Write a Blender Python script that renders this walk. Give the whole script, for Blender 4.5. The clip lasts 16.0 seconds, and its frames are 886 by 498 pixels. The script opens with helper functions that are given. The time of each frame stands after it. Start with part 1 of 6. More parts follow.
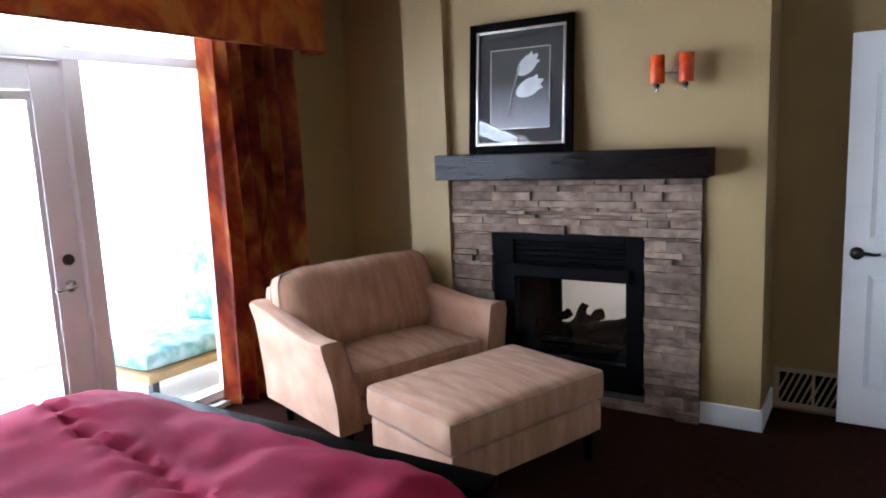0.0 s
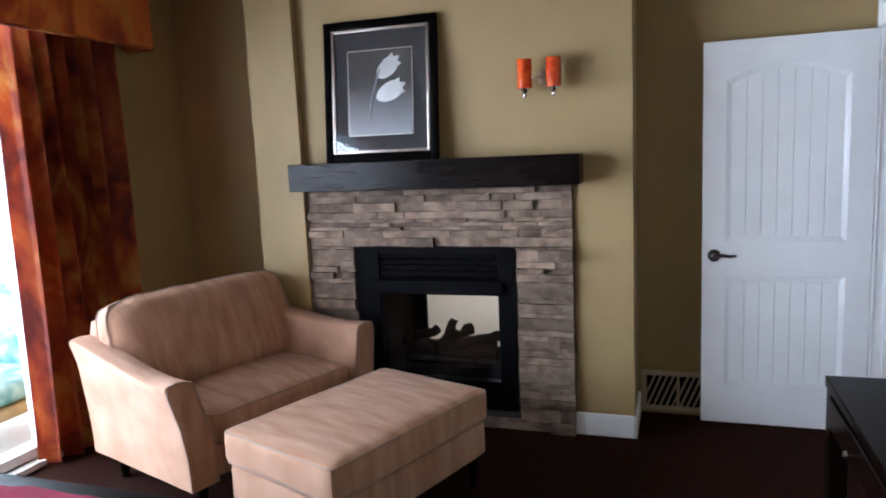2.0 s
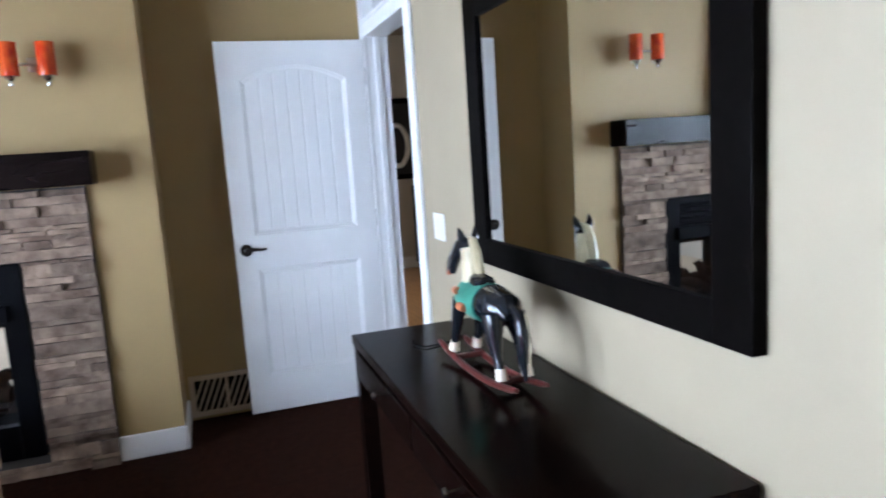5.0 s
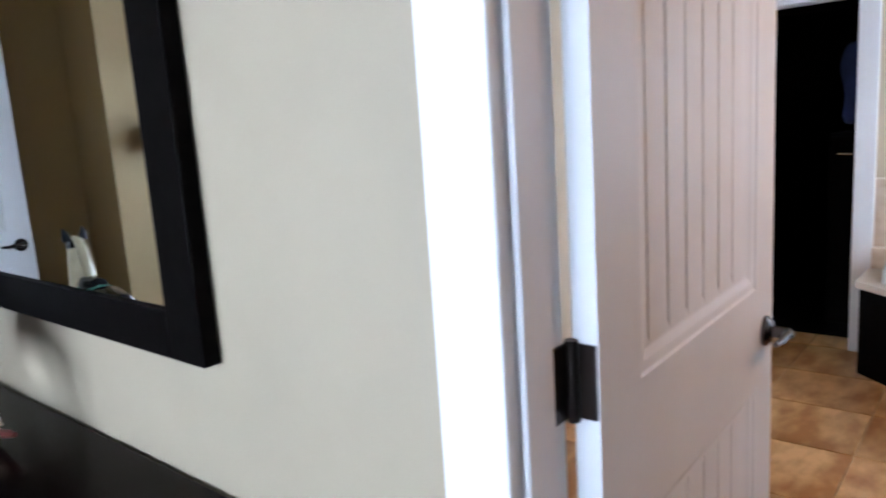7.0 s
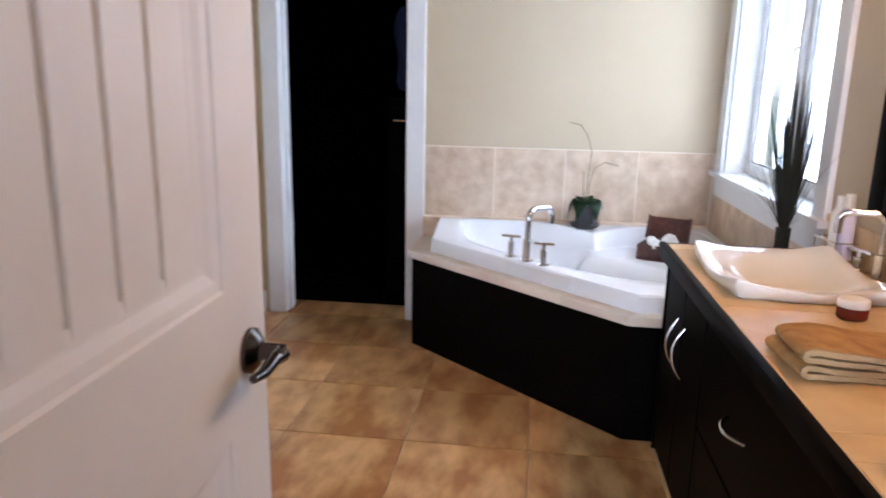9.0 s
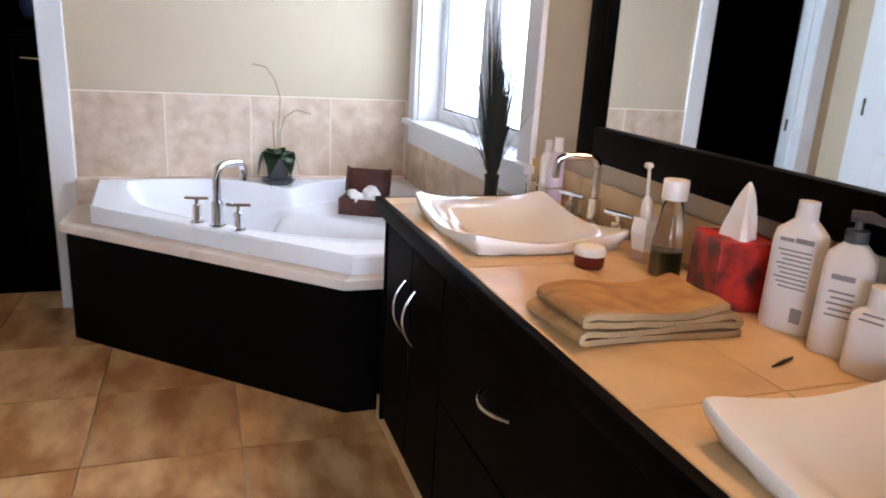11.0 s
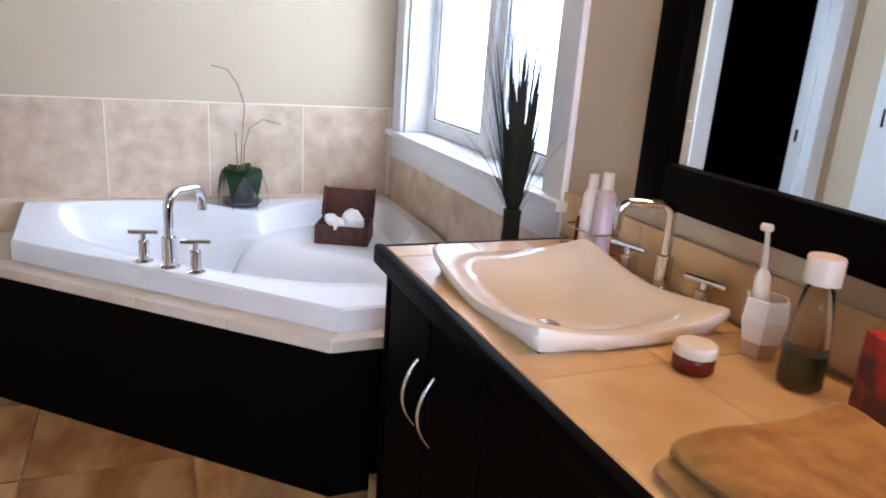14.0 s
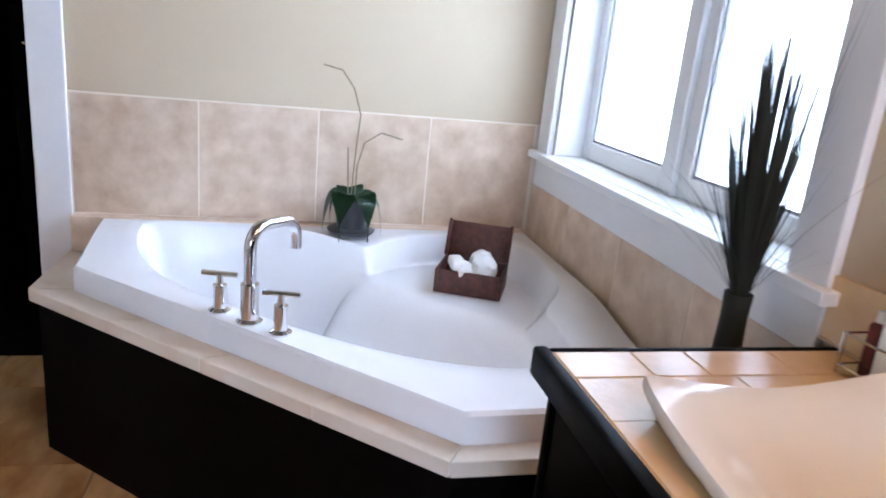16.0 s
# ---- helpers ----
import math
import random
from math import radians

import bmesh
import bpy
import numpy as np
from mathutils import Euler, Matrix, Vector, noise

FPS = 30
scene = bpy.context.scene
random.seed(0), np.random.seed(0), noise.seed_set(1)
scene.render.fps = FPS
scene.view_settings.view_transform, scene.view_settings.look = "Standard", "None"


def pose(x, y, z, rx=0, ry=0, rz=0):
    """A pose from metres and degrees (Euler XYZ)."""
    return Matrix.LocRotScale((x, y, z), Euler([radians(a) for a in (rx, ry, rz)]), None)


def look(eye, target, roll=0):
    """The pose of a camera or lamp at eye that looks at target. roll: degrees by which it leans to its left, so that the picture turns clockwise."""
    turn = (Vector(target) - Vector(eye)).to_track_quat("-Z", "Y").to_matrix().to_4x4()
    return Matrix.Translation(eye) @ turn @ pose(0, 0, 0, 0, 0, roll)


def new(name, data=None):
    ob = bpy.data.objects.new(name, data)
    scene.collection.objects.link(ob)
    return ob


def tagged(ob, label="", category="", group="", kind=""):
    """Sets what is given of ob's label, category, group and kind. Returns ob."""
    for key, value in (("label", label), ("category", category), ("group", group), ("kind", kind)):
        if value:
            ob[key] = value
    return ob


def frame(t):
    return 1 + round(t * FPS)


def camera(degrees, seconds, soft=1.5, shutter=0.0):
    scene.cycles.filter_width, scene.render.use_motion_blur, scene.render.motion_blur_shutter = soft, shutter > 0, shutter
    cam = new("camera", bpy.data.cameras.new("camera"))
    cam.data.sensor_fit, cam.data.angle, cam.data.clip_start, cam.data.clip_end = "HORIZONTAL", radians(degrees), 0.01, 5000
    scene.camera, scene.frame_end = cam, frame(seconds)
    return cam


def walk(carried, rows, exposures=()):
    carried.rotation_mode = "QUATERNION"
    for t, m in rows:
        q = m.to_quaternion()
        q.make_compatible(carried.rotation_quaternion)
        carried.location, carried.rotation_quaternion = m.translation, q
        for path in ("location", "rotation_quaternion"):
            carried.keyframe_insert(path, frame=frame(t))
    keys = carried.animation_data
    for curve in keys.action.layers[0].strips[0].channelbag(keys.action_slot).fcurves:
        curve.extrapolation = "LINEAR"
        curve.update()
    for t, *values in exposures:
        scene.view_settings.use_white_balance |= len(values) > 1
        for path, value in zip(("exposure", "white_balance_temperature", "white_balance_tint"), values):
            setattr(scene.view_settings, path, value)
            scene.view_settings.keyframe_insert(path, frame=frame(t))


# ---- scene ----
cam = camera(65.0, 16.0, soft=1.8, shutter=0.4)
EXPOSURES = [(0.0, 0.35, 5950, 16), (2.0, 0.40, 6050, 16), (3.0, 0.62, 6250, 15), (5.5, 0.74, 5650, 14), (6.0, 0.66, 5650, 14), (7.0, 0.45, 5620, 15), (8.0, 0.42, 5780, 16), (8.5, 0.46, 5780, 16), (9.0, 0.46, 5780, 16), (10.0, 0.48, 5780, 16), (12.5, 0.44, 5800, 16), (16.0, 0.44, 5480, 16)]
PATH = [
    (0, (-0.674, 0.9, 1.599), (-1.73, 2.571, 1.293), -2.5),
    (0.5, (-0.772, 0.932, 1.613), (-1.719, 2.666, 1.302), -2.3),
    (1, (-0.858, 0.986, 1.604), (-1.698, 2.775, 1.299), -2.2),
    (1.5, (-0.916, 1.046, 1.581), (-1.655, 2.881, 1.289), -2.4),
    (2, (-0.958, 1.097, 1.56), (-1.589, 2.974, 1.277), -2.6),
    (2.5, (-1.0, 1.102, 1.533), (-1.476, 3.026, 1.26), -2.5),
    (3, (-1.083, 1.118, 1.492), (-1.344, 3.084, 1.23), -2.2),
    (5.5, (-0.871, 1.12, 1.396), (0.002, 2.896, 1.11), -3.9),
    (6, (-0.81, 1.085, 1.372), (0.323, 2.71, 1.1), -3.9),
    (6.5, (-0.729, 1.073, 1.372), (0.627, 2.512, 1.074), -4.0),
    (7, (-0.628, 1.054, 1.379), (0.881, 2.322, 1.042), -3.8),
    (7.5, (-0.57, 0.981, 1.407), (1.074, 2.053, 1.023), -2.9),
    (8, (-0.45, 0.955, 1.409), (1.327, 1.777, 1.001), -1.9),
    (8.5, (-0.275, 0.970, 1.364), (1.600, 1.522, 0.937), -0.3),
    (9, (0.032, 1.076, 1.274), (1.965, 1.322, 0.822), 1.1),
    (9.5, (0.172, 1.124, 1.259), (2.111, 1.072, 0.771), 2.3),
    (10, (0.24, 1.164, 1.238), (2.149, 0.84, 0.741), 3.4),
    (12.5, (0.559, 1.072, 1.217), (2.293, 0.267, 0.629), 3.1),
    (13, (0.649, 1.093, 1.226), (2.38, 0.278, 0.643), 3.4),
    (13.5, (0.752, 1.099, 1.233), (2.499, 0.312, 0.659), 3.6),
    (14, (0.826, 1.115, 1.247), (2.591, 0.358, 0.687), 4.2),
    (14.5, (0.948, 1.089, 1.23), (2.749, 0.399, 0.702), 4.4),
    (15, (1.087, 1.029, 1.207), (2.928, 0.439, 0.696), 3.8),
    (15.5, (1.233, 1.056, 1.249), (3.075, 0.506, 0.697), 5.2),
    (16, (1.409, 1.02, 1.205), (3.275, 0.565, 0.647), 5.6),
]
walk(cam, [(t, look(eye, target, roll)) for t, eye, target, roll in PATH], EXPOSURES)

# ---- light ----
world = bpy.data.worlds.new("world")
scene.world = world
world.use_nodes = True
wn, wl = world.node_tree.nodes, world.node_tree.links
sky = wn.new("ShaderNodeTexSky")
sky.sky_type, sky.sun_disc = "NISHITA", False
sky.sun_elevation, sky.sun_rotation = radians(48), radians(41)
wn["Background"].inputs["Strength"].default_value = 0.12
wl.new(sky.outputs["Color"], wn["Background"].inputs["Color"])

sun = new("sun", bpy.data.lights.new("sun", "SUN"))
sun.data.energy, sun.data.angle, sun.data.color = 3.5, radians(0.5), (1.0, 0.95, 0.88)
sun.matrix_world = look((26, 30, 52), (0, 0, 0))


def area(name, eye, target, sx, sy, power, colour):
    lamp = new(name, bpy.data.lights.new(name, "AREA"))
    lamp.data.shape, lamp.data.size, lamp.data.size_y = "RECTANGLE", sx, sy
    lamp.data.energy, lamp.data.color = power, colour
    lamp.matrix_world = look(eye, target)
    return lamp


# lamps outside the windows stand in for daylight, white behind the glass
area("daylight_bedroom", (-6.2, 1.4, 1.55), (0, 1.4, 1.55), 11.0, 3.1, 1400, (0.76, 0.88, 1.0))
area("daylight_bathroom", (3.2, -0.5, 1.35), (3.2, 3, 1.35), 3.4, 2.6, 290, (0.76, 0.89, 1.0))
# added fill inside the north room, which has no window built
area("fill_north_room", (-1.6, 9.0, 1.5), (-1.6, 5, 1.2), 2.2, 1.6, 65, (0.86, 0.93, 1.0))


# ---- materials ----
def material(name, colour, rough=0.6, metal=0.0, vary=0.12, scale=8.0, bump=0.15, fine=120.0, second=None, coat=0.0,
             stretch=(1, 1, 1), specular=0.5, per_object=0.0, mix_scale=None, sheen=0.0, transmission=0.0, crisp=0.15):
    m = bpy.data.materials.new(name)
    m.use_nodes = True
    n, l = m.node_tree.nodes, m.node_tree.links
    b = n["Principled BSDF"]
    b.inputs["Roughness"].default_value = rough
    b.inputs["Metallic"].default_value = metal
    b.inputs["Specular IOR Level"].default_value = specular
    b.inputs["Coat Weight"].default_value = coat
    b.inputs["Sheen Weight"].default_value = sheen
    b.inputs["Transmission Weight"].default_value = transmission
    co = n.new("ShaderNodeTexCoord")
    mp = n.new("ShaderNodeMapping")
    mp.inputs["Scale"].default_value = stretch
    l.new(co.outputs["Object"], mp.inputs["Vector"])
    if per_object:
        info = n.new("ShaderNodeObjectInfo")
        away = n.new("ShaderNodeVectorMath")
        away.operation = "SCALE"
        away.inputs[0].default_value = (41.0, 67.0, 23.0)
        l.new(info.outputs["Random"], away.inputs["Scale"])
        l.new(away.outputs["Vector"], mp.inputs["Location"])
    big = n.new("ShaderNodeTexNoise")
    big.inputs["Scale"].default_value = mix_scale or scale
    big.inputs["Detail"].default_value = 6
    l.new(mp.outputs["Vector"], big.inputs["Vector"])
    ramp = n.new("ShaderNodeValToRGB")
    two = second or [min(1, c * (1 + vary)) for c in colour]
    one = colour if second else [c * (1 - vary) for c in colour]
    ramp.color_ramp.elements[0].position, ramp.color_ramp.elements[1].position = 0.5 - crisp, 0.5 + crisp
    ramp.color_ramp.elements[0].color, ramp.color_ramp.elements[1].color = (*one, 1), (*two, 1)
    l.new(big.outputs["Fac"], ramp.inputs["Fac"])
    last = ramp.outputs["Color"]
    if per_object:
        hsv = n.new("ShaderNodeHueSaturation")
        rng = n.new("ShaderNodeMapRange")
        rng.inputs["To Min"].default_value, rng.inputs["To Max"].default_value = 1 - per_object, 1 + per_object
        l.new(info.outputs["Random"], rng.inputs["Value"])
        l.new(rng.outputs["Result"], hsv.inputs["Value"])
        l.new(last, hsv.inputs["Color"])
        last = hsv.outputs["Color"]
    l.new(last, b.inputs["Base Color"])
    if bump:
        small = n.new("ShaderNodeTexNoise")
        small.inputs["Scale"].default_value = fine
        small.inputs["Detail"].default_value = 4
        l.new(mp.outputs["Vector"], small.inputs["Vector"])
        bp = n.new("ShaderNodeBump")
        bp.inputs["Strength"].default_value, bp.inputs["Distance"].default_value = bump, 0.004
        l.new(small.outputs["Fac"], bp.inputs["Height"])
        l.new(bp.outputs["Normal"], b.inputs["Normal"])
    return m


def glass(name, colour=(1, 1, 1), rough=0.0):
    m = bpy.data.materials.new(name)
    m.use_nodes = True
    b = m.node_tree.nodes["Principled BSDF"]
    b.inputs["Base Color"].default_value = (*colour, 1)
    b.inputs["Roughness"].default_value = rough
    b.inputs["Transmission Weight"].default_value = 1.0
    b.inputs["IOR"].default_value = 1.45
    return m


M_WALL = material("khaki_wall_paint", (0.340, 0.235, 0.100), 0.62, vary=0.04, scale=2.5, bump=0.12, fine=170)
# Same khaki as M_WALL, with cool window light mixed into the colour.
M_EASTWALL = material("window_lit_khaki_paint", (0.335, 0.277, 0.187), 0.6, vary=0.04, scale=2.5, bump=0.12, fine=170)
M_BATHWALL = material("bath_wall_paint", (0.57, 0.465, 0.32), 0.6, vary=0.03, scale=2.5, bump=0.1, fine=170)
M_HALL = material("pale_grey_wall_paint", (0.56, 0.535, 0.48), 0.6, vary=0.03, scale=2.5, bump=0.1, fine=170)
# Ceilings stay out of view; kept this dark to cut bounced light.
M_CEIL = material("low_bounce_ceiling_paint", (0.26, 0.21, 0.145), 0.8, vary=0.03, bump=0.3, fine=60)
M_WHITE = material("white_trim_paint", (0.80, 0.80, 0.79), 0.42, vary=0.025, scale=4, bump=0.03, fine=60, specular=0.3)
M_CARPET = material("dark_brown_carpet", (0.026, 0.0088, 0.0052), 0.95, vary=0.18, scale=40, bump=0.9, fine=420, specular=0.05, mix_scale=30)
M_ESPRESSO = material("espresso_wood", (0.0022, 0.0016, 0.0014), 0.48, vary=0.35, scale=5, bump=0.05, fine=60, stretch=(1, 8, 8), specular=0.025)
M_CONSOLE = material("espresso_console_wood", (0.0042, 0.0018, 0.0013), 0.17, vary=0.35, scale=5, bump=0.05, fine=60, stretch=(8, 1, 8), specular=0.045)
M_MANTEL = material("dark_mantel_wood", (0.006, 0.0035, 0.003), 0.24, vary=0.3, scale=4, bump=0.02, fine=50, stretch=(1, 8, 8), specular=0.17)
M_STONE = material("ledgestone", (0.115, 0.072, 0.048), 0.9, second=(0.27, 0.19, 0.135), scale=11, bump=0.9, fine=70, per_object=0.35)
M_GROUT = material("stone_joint", (0.05, 0.042, 0.038), 0.95, vary=0.2, bump=0.5)
M_BLACK = material("black_metal", (0.0022, 0.0022, 0.003), 0.5, 0.0, vary=0.15, bump=0.05, specular=0.05)
M_SOOT = material("firebox_black", (0.004, 0.004, 0.004), 0.95, vary=0.3, bump=0.4, specular=0.05)
M_LOG = material("ceramic_log", (0.006, 0.005, 0.0045), 0.95, second=(0.025, 0.016, 0.011), scale=14, bump=1.0, fine=50, specular=0.05)
M_CHAIR = material("beige_chenille", (0.37, 0.18, 0.098), 0.92, second=(0.55, 0.33, 0.215), scale=5, bump=0.5, fine=330, stretch=(0.9, 4.5, 0.9), sheen=0.05, crisp=0.24)
M_WELT = material("chenille_piping", (0.36, 0.25, 0.19), 0.9, vary=0.1, bump=0.3)


def printed_fabric(name, stops, scale, stretch, rough=0.5, sheen=0.15):
    """Leafy print: warped noise through several colours, with finer streaks over it."""
    m = material(name, stops[0][1], rough, bump=0.3, fine=110, sheen=sheen, specular=0.3)
    n, l = m.node_tree.nodes, m.node_tree.links
    co, mp = n.new("ShaderNodeTexCoord"), n.new("ShaderNodeMapping")
    mp.inputs["Scale"].default_value, mp.inputs["Rotation"].default_value = stretch, (0.5, 0.0, 0.0)
    l.new(co.outputs["Object"], mp.inputs["Vector"])
    leaf, vein = n.new("ShaderNodeTexNoise"), n.new("ShaderNodeTexNoise")
    for node, k, bend in ((leaf, scale, 1.9), (vein, scale * 4.5, 0.8)):
        node.inputs["Scale"].default_value, node.inputs["Detail"].default_value = k, 3
        node.inputs["Distortion"].default_value = bend
        l.new(mp.outputs["Vector"], node.inputs["Vector"])
    both = n.new("ShaderNodeMix")
    both.inputs["Factor"].default_value = 0.18
    l.new(leaf.outputs["Fac"], both.inputs["A"]), l.new(vein.outputs["Fac"], both.inputs["B"])
    ramp = n.new("ShaderNodeValToRGB")
    while len(ramp.color_ramp.elements) < len(stops):
        ramp.color_ramp.elements.new(0.5)
    for e, (at, colour) in zip(ramp.color_ramp.elements, stops):
        e.position, e.color = at, (*colour, 1)
    l.new(both.outputs["Result"], ramp.inputs["Fac"])
    l.new(ramp.outputs["Color"], n["Principled BSDF"].inputs["Base Color"])
    return m


M_CURTAIN = printed_fabric("rust_curtain", ((0.36, (0.13, 0.014, 0.006)), (0.46, (0.30, 0.040, 0.010)), (0.55, (0.44, 0.10, 0.017)), (0.66, (0.55, 0.26, 0.06))), 2.4, (1, 1.6, 0.8))
M_VALANCE = printed_fabric("rust_valance", ((0.36, (0.30, 0.036, 0.008)), (0.47, (0.48, 0.085, 0.011)), (0.56, (0.64, 0.17, 0.020)), (0.68, (0.55, 0.25, 0.05))), 2.0, (1, 1.3, 1.0))
M_PINK = material("rose_comforter", (0.46, 0.028, 0.085), 0.8, vary=0.12, scale=5, bump=0.2, fine=160, specular=0.2)
M_CHROME = material("chrome", (0.75, 0.76, 0.78), 0.08, 1.0, vary=0.02, bump=0)
M_NICKEL = material("satin_nickel", (0.55, 0.54, 0.52), 0.26, 1.0, vary=0.05, bump=0)
M_BRONZE = material("dark_bronze_hardware", (0.045, 0.035, 0.03), 0.28, 0.9, vary=0.2, bump=0.03)
M_PEWTER = material("pewter_hardware", (0.10, 0.085, 0.078), 0.2, 1.0, vary=0.1, bump=0)
M_MIRROR = material("mirror_glass", (0.86, 0.88, 0.87), 0.015, 1.0, vary=0.0, bump=0)
M_TILE = material("travertine_floor_tile", (0.36, 0.155, 0.045), 0.28, second=(0.66, 0.40, 0.175), scale=4.2, crisp=0.13, bump=0.12, fine=45, per_object=0.22, stretch=(1.0, 2.1, 1.0))
M_WTILE = material("travertine_wall_tile", (0.50, 0.345, 0.22), 0.40, second=(0.76, 0.61, 0.46), scale=12, crisp=0.24, bump=0.12, fine=50, per_object=0.06)
M_WGROUT = material("pale_tile_grout", (0.78, 0.69, 0.57), 0.9, vary=0.05, bump=0.2)
M_LEDGE = material("cream_travertine_ledge", (0.70, 0.59, 0.45), 0.34, second=(0.80, 0.72, 0.61), scale=7, crisp=0.2, bump=0.1, fine=50, per_object=0.05)
M_CTILE = material("travertine_counter_tile", (0.56, 0.36, 0.155), 0.34, second=(0.74, 0.54, 0.29), scale=9, bump=0.14, fine=50, per_object=0.07, crisp=0.22)
M_JOINT = material("tile_grout", (0.56, 0.40, 0.23), 0.9, vary=0.12, bump=0.3)
M_ACRYL = material("white_acrylic", (0.82, 0.82, 0.83), 0.22, vary=0.01, bump=0, coat=0.15)
M_PORC = material("cream_porcelain", (0.82, 0.79, 0.72), 0.14, vary=0.01, bump=0, coat=0.15)
M_AMBER = material("amber_glass_shade", (0.50, 0.022, 0.003), 0.18, second=(0.75, 0.10, 0.01), scale=14, bump=0.05, transmission=0.15)
M_GLASS = glass("window_glass")
M_MATBOARD = material("black_mat_board", (0.010, 0.010, 0.012), 0.7, vary=0.1, bump=0.1)
M_SILVER = material("silver_lip", (0.55, 0.50, 0.44), 0.3, 0.9, vary=0.1, bump=0.05)
M_PETAL = material("white_petal_print", (0.78, 0.78, 0.75), 0.6, vary=0.12, scale=12, bump=0)
M_PHOTO = material("grey_gradient_print", (0.02, 0.02, 0.02), 0.6, bump=0)
_n, _l = M_PHOTO.node_tree.nodes, M_PHOTO.node_tree.links
_c, _x, _r = _n.new("ShaderNodeTexCoord"), _n.new("ShaderNodeSeparateXYZ"), _n.new("ShaderNodeValToRGB")
_r.color_ramp.elements[0].position, _r.color_ramp.elements[0].color = 0.16, (0.26, 0.26, 0.27, 1)
_r.color_ramp.elements[1].position, _r.color_ramp.elements[1].color = 0.42, (0.035, 0.030, 0.025, 1)
_l.new(_c.outputs["Object"], _x.inputs["Vector"]), _l.new(_x.outputs["Z"], _r.inputs["Fac"])
_l.new(_r.outputs["Color"], _n["Principled BSDF"].inputs["Base Color"])
# Tan tint carries the shade that falls on the grille beside the door.
M_VENT = material("shade_tinted_vent_enamel", (0.45, 0.34, 0.24), 0.5, vary=0.06, bump=0.05)
M_LEAF = material("orchid_leaf", (0.013, 0.050, 0.015), 0.35, vary=0.3, scale=20, bump=0.1)
M_GRASS = material("dry_black_grass", (0.006, 0.0055, 0.004), 0.7, second=(0.014, 0.017, 0.006), scale=6, bump=0)
M_STEM = material("brown_stem", (0.24, 0.20, 0.11), 0.6, vary=0.2, bump=0)
M_POT = material("dark_glazed_pot", (0.05, 0.05, 0.055), 0.3, vary=0.2, bump=0.05)
M_WICKER = material("red_brown_wicker", (0.075, 0.020, 0.012), 0.5, vary=0.4, scale=60, bump=0.9, fine=130)
M_SOAP = material("white_bath_things", (0.80, 0.79, 0.76), 0.55, vary=0.06, scale=30, bump=0.5, fine=70)
M_TOWEL = material("tan_towel", (0.36, 0.17, 0.038), 0.97, second=(0.55, 0.30, 0.085), scale=22, bump=1.0, fine=420, sheen=0.06)
M_HEM = material("grey_towel_hem", (0.38, 0.25, 0.12), 0.95, vary=0.15, bump=0.6, fine=300)
M_PLASTIC = material("white_plastic", (0.80, 0.78, 0.73), 0.35, vary=0.02, bump=0)
M_LILAC = material("pale_lilac_plastic", (0.60, 0.52, 0.62), 0.35, vary=0.05, bump=0)
M_PRINT = material("grey_label_print", (0.28, 0.27, 0.27), 0.6, vary=0.1, bump=0)
M_DARKP = material("dark_pump_plastic", (0.06, 0.055, 0.06), 0.35, vary=0.1, bump=0)
M_RED = material("red_floral_card", (0.55, 0.028, 0.016), 0.45, second=(0.07, 0.010, 0.010), scale=20, crisp=0.10, bump=0)
M_TISSUE = material("white_tissue", (0.82, 0.79, 0.74), 0.9, vary=0.03, bump=0.2, fine=80)
M_AMBERJ = material("dark_red_jar", (0.16, 0.018, 0.012), 0.15, vary=0.1, bump=0)
M_CLEAR = glass("clear_bottle", (0.93, 0.97, 0.95))
M_GREENL = material("green_liquid", (0.012, 0.035, 0.014), 0.2, vary=0.2, bump=0)
M_SHIRT = material("navy_shirt", (0.012, 0.018, 0.06), 0.9, vary=0.2, bump=0.3)
# Near-black puts the darkness of the unlit closet into the colour itself.
M_CLOSET = material("unlit_closet_black", (0.004, 0.0036, 0.0034), 0.95, vary=0.1, bump=0.1, specular=0.05)
M_CREAM = material("cream_carpet", (0.62, 0.54, 0.42), 0.95, vary=0.1, scale=30, bump=0.6, fine=200)
M_OAK = material("oak_floor", (0.42, 0.20, 0.07), 0.3, second=(0.55, 0.29, 0.11), scale=4, bump=0.05, stretch=(8, 1, 1))
M_HORSEB = material("black_lacquer", (0.012, 0.014, 0.018), 0.12, vary=0.1, bump=0, coat=0.5)
M_HORSEW = material("cream_lacquer", (0.48, 0.40, 0.25), 0.28, vary=0.12, scale=18, bump=0.05)
M_HORSEG = material("green_saddle_paint", (0.02, 0.15, 0.105), 0.3, second=(0.06, 0.26, 0.18), scale=16, bump=0)
M_HORSER = material("dark_red_paint", (0.075, 0.010, 0.009), 0.3, vary=0.2, bump=0)
M_HORSET = material("terracotta_paint", (0.42, 0.12, 0.05), 0.4, vary=0.2, bump=0)
M_HOOF = material("tan_hoof_paint", (0.62, 0.52, 0.40), 0.4, vary=0.1, bump=0)
M_PATIO = material("pale_concrete", (0.62, 0.60, 0.56), 0.85, vary=0.08, scale=2, bump=0.3, fine=60)
M_LAWN = material("lawn", (0.07, 0.12, 0.035), 0.95, vary=0.35, scale=2, bump=0.6)
M_TEAL = material("teal_outdoor_fabric", (0.06, 0.22, 0.23), 0.9, second=(0.35, 0.50, 0.50), scale=9, bump=0.3)
M_BULB = material("frosted_lamp_glass", (0.8, 0.78, 0.72), 0.4, vary=0.0, bump=0)
_b = M_BULB.node_tree.nodes["Principled BSDF"]
_b.inputs["Emission Color"].default_value, _b.inputs["Emission Strength"].default_value = (1.0, 0.62, 0.28, 1), 6.0


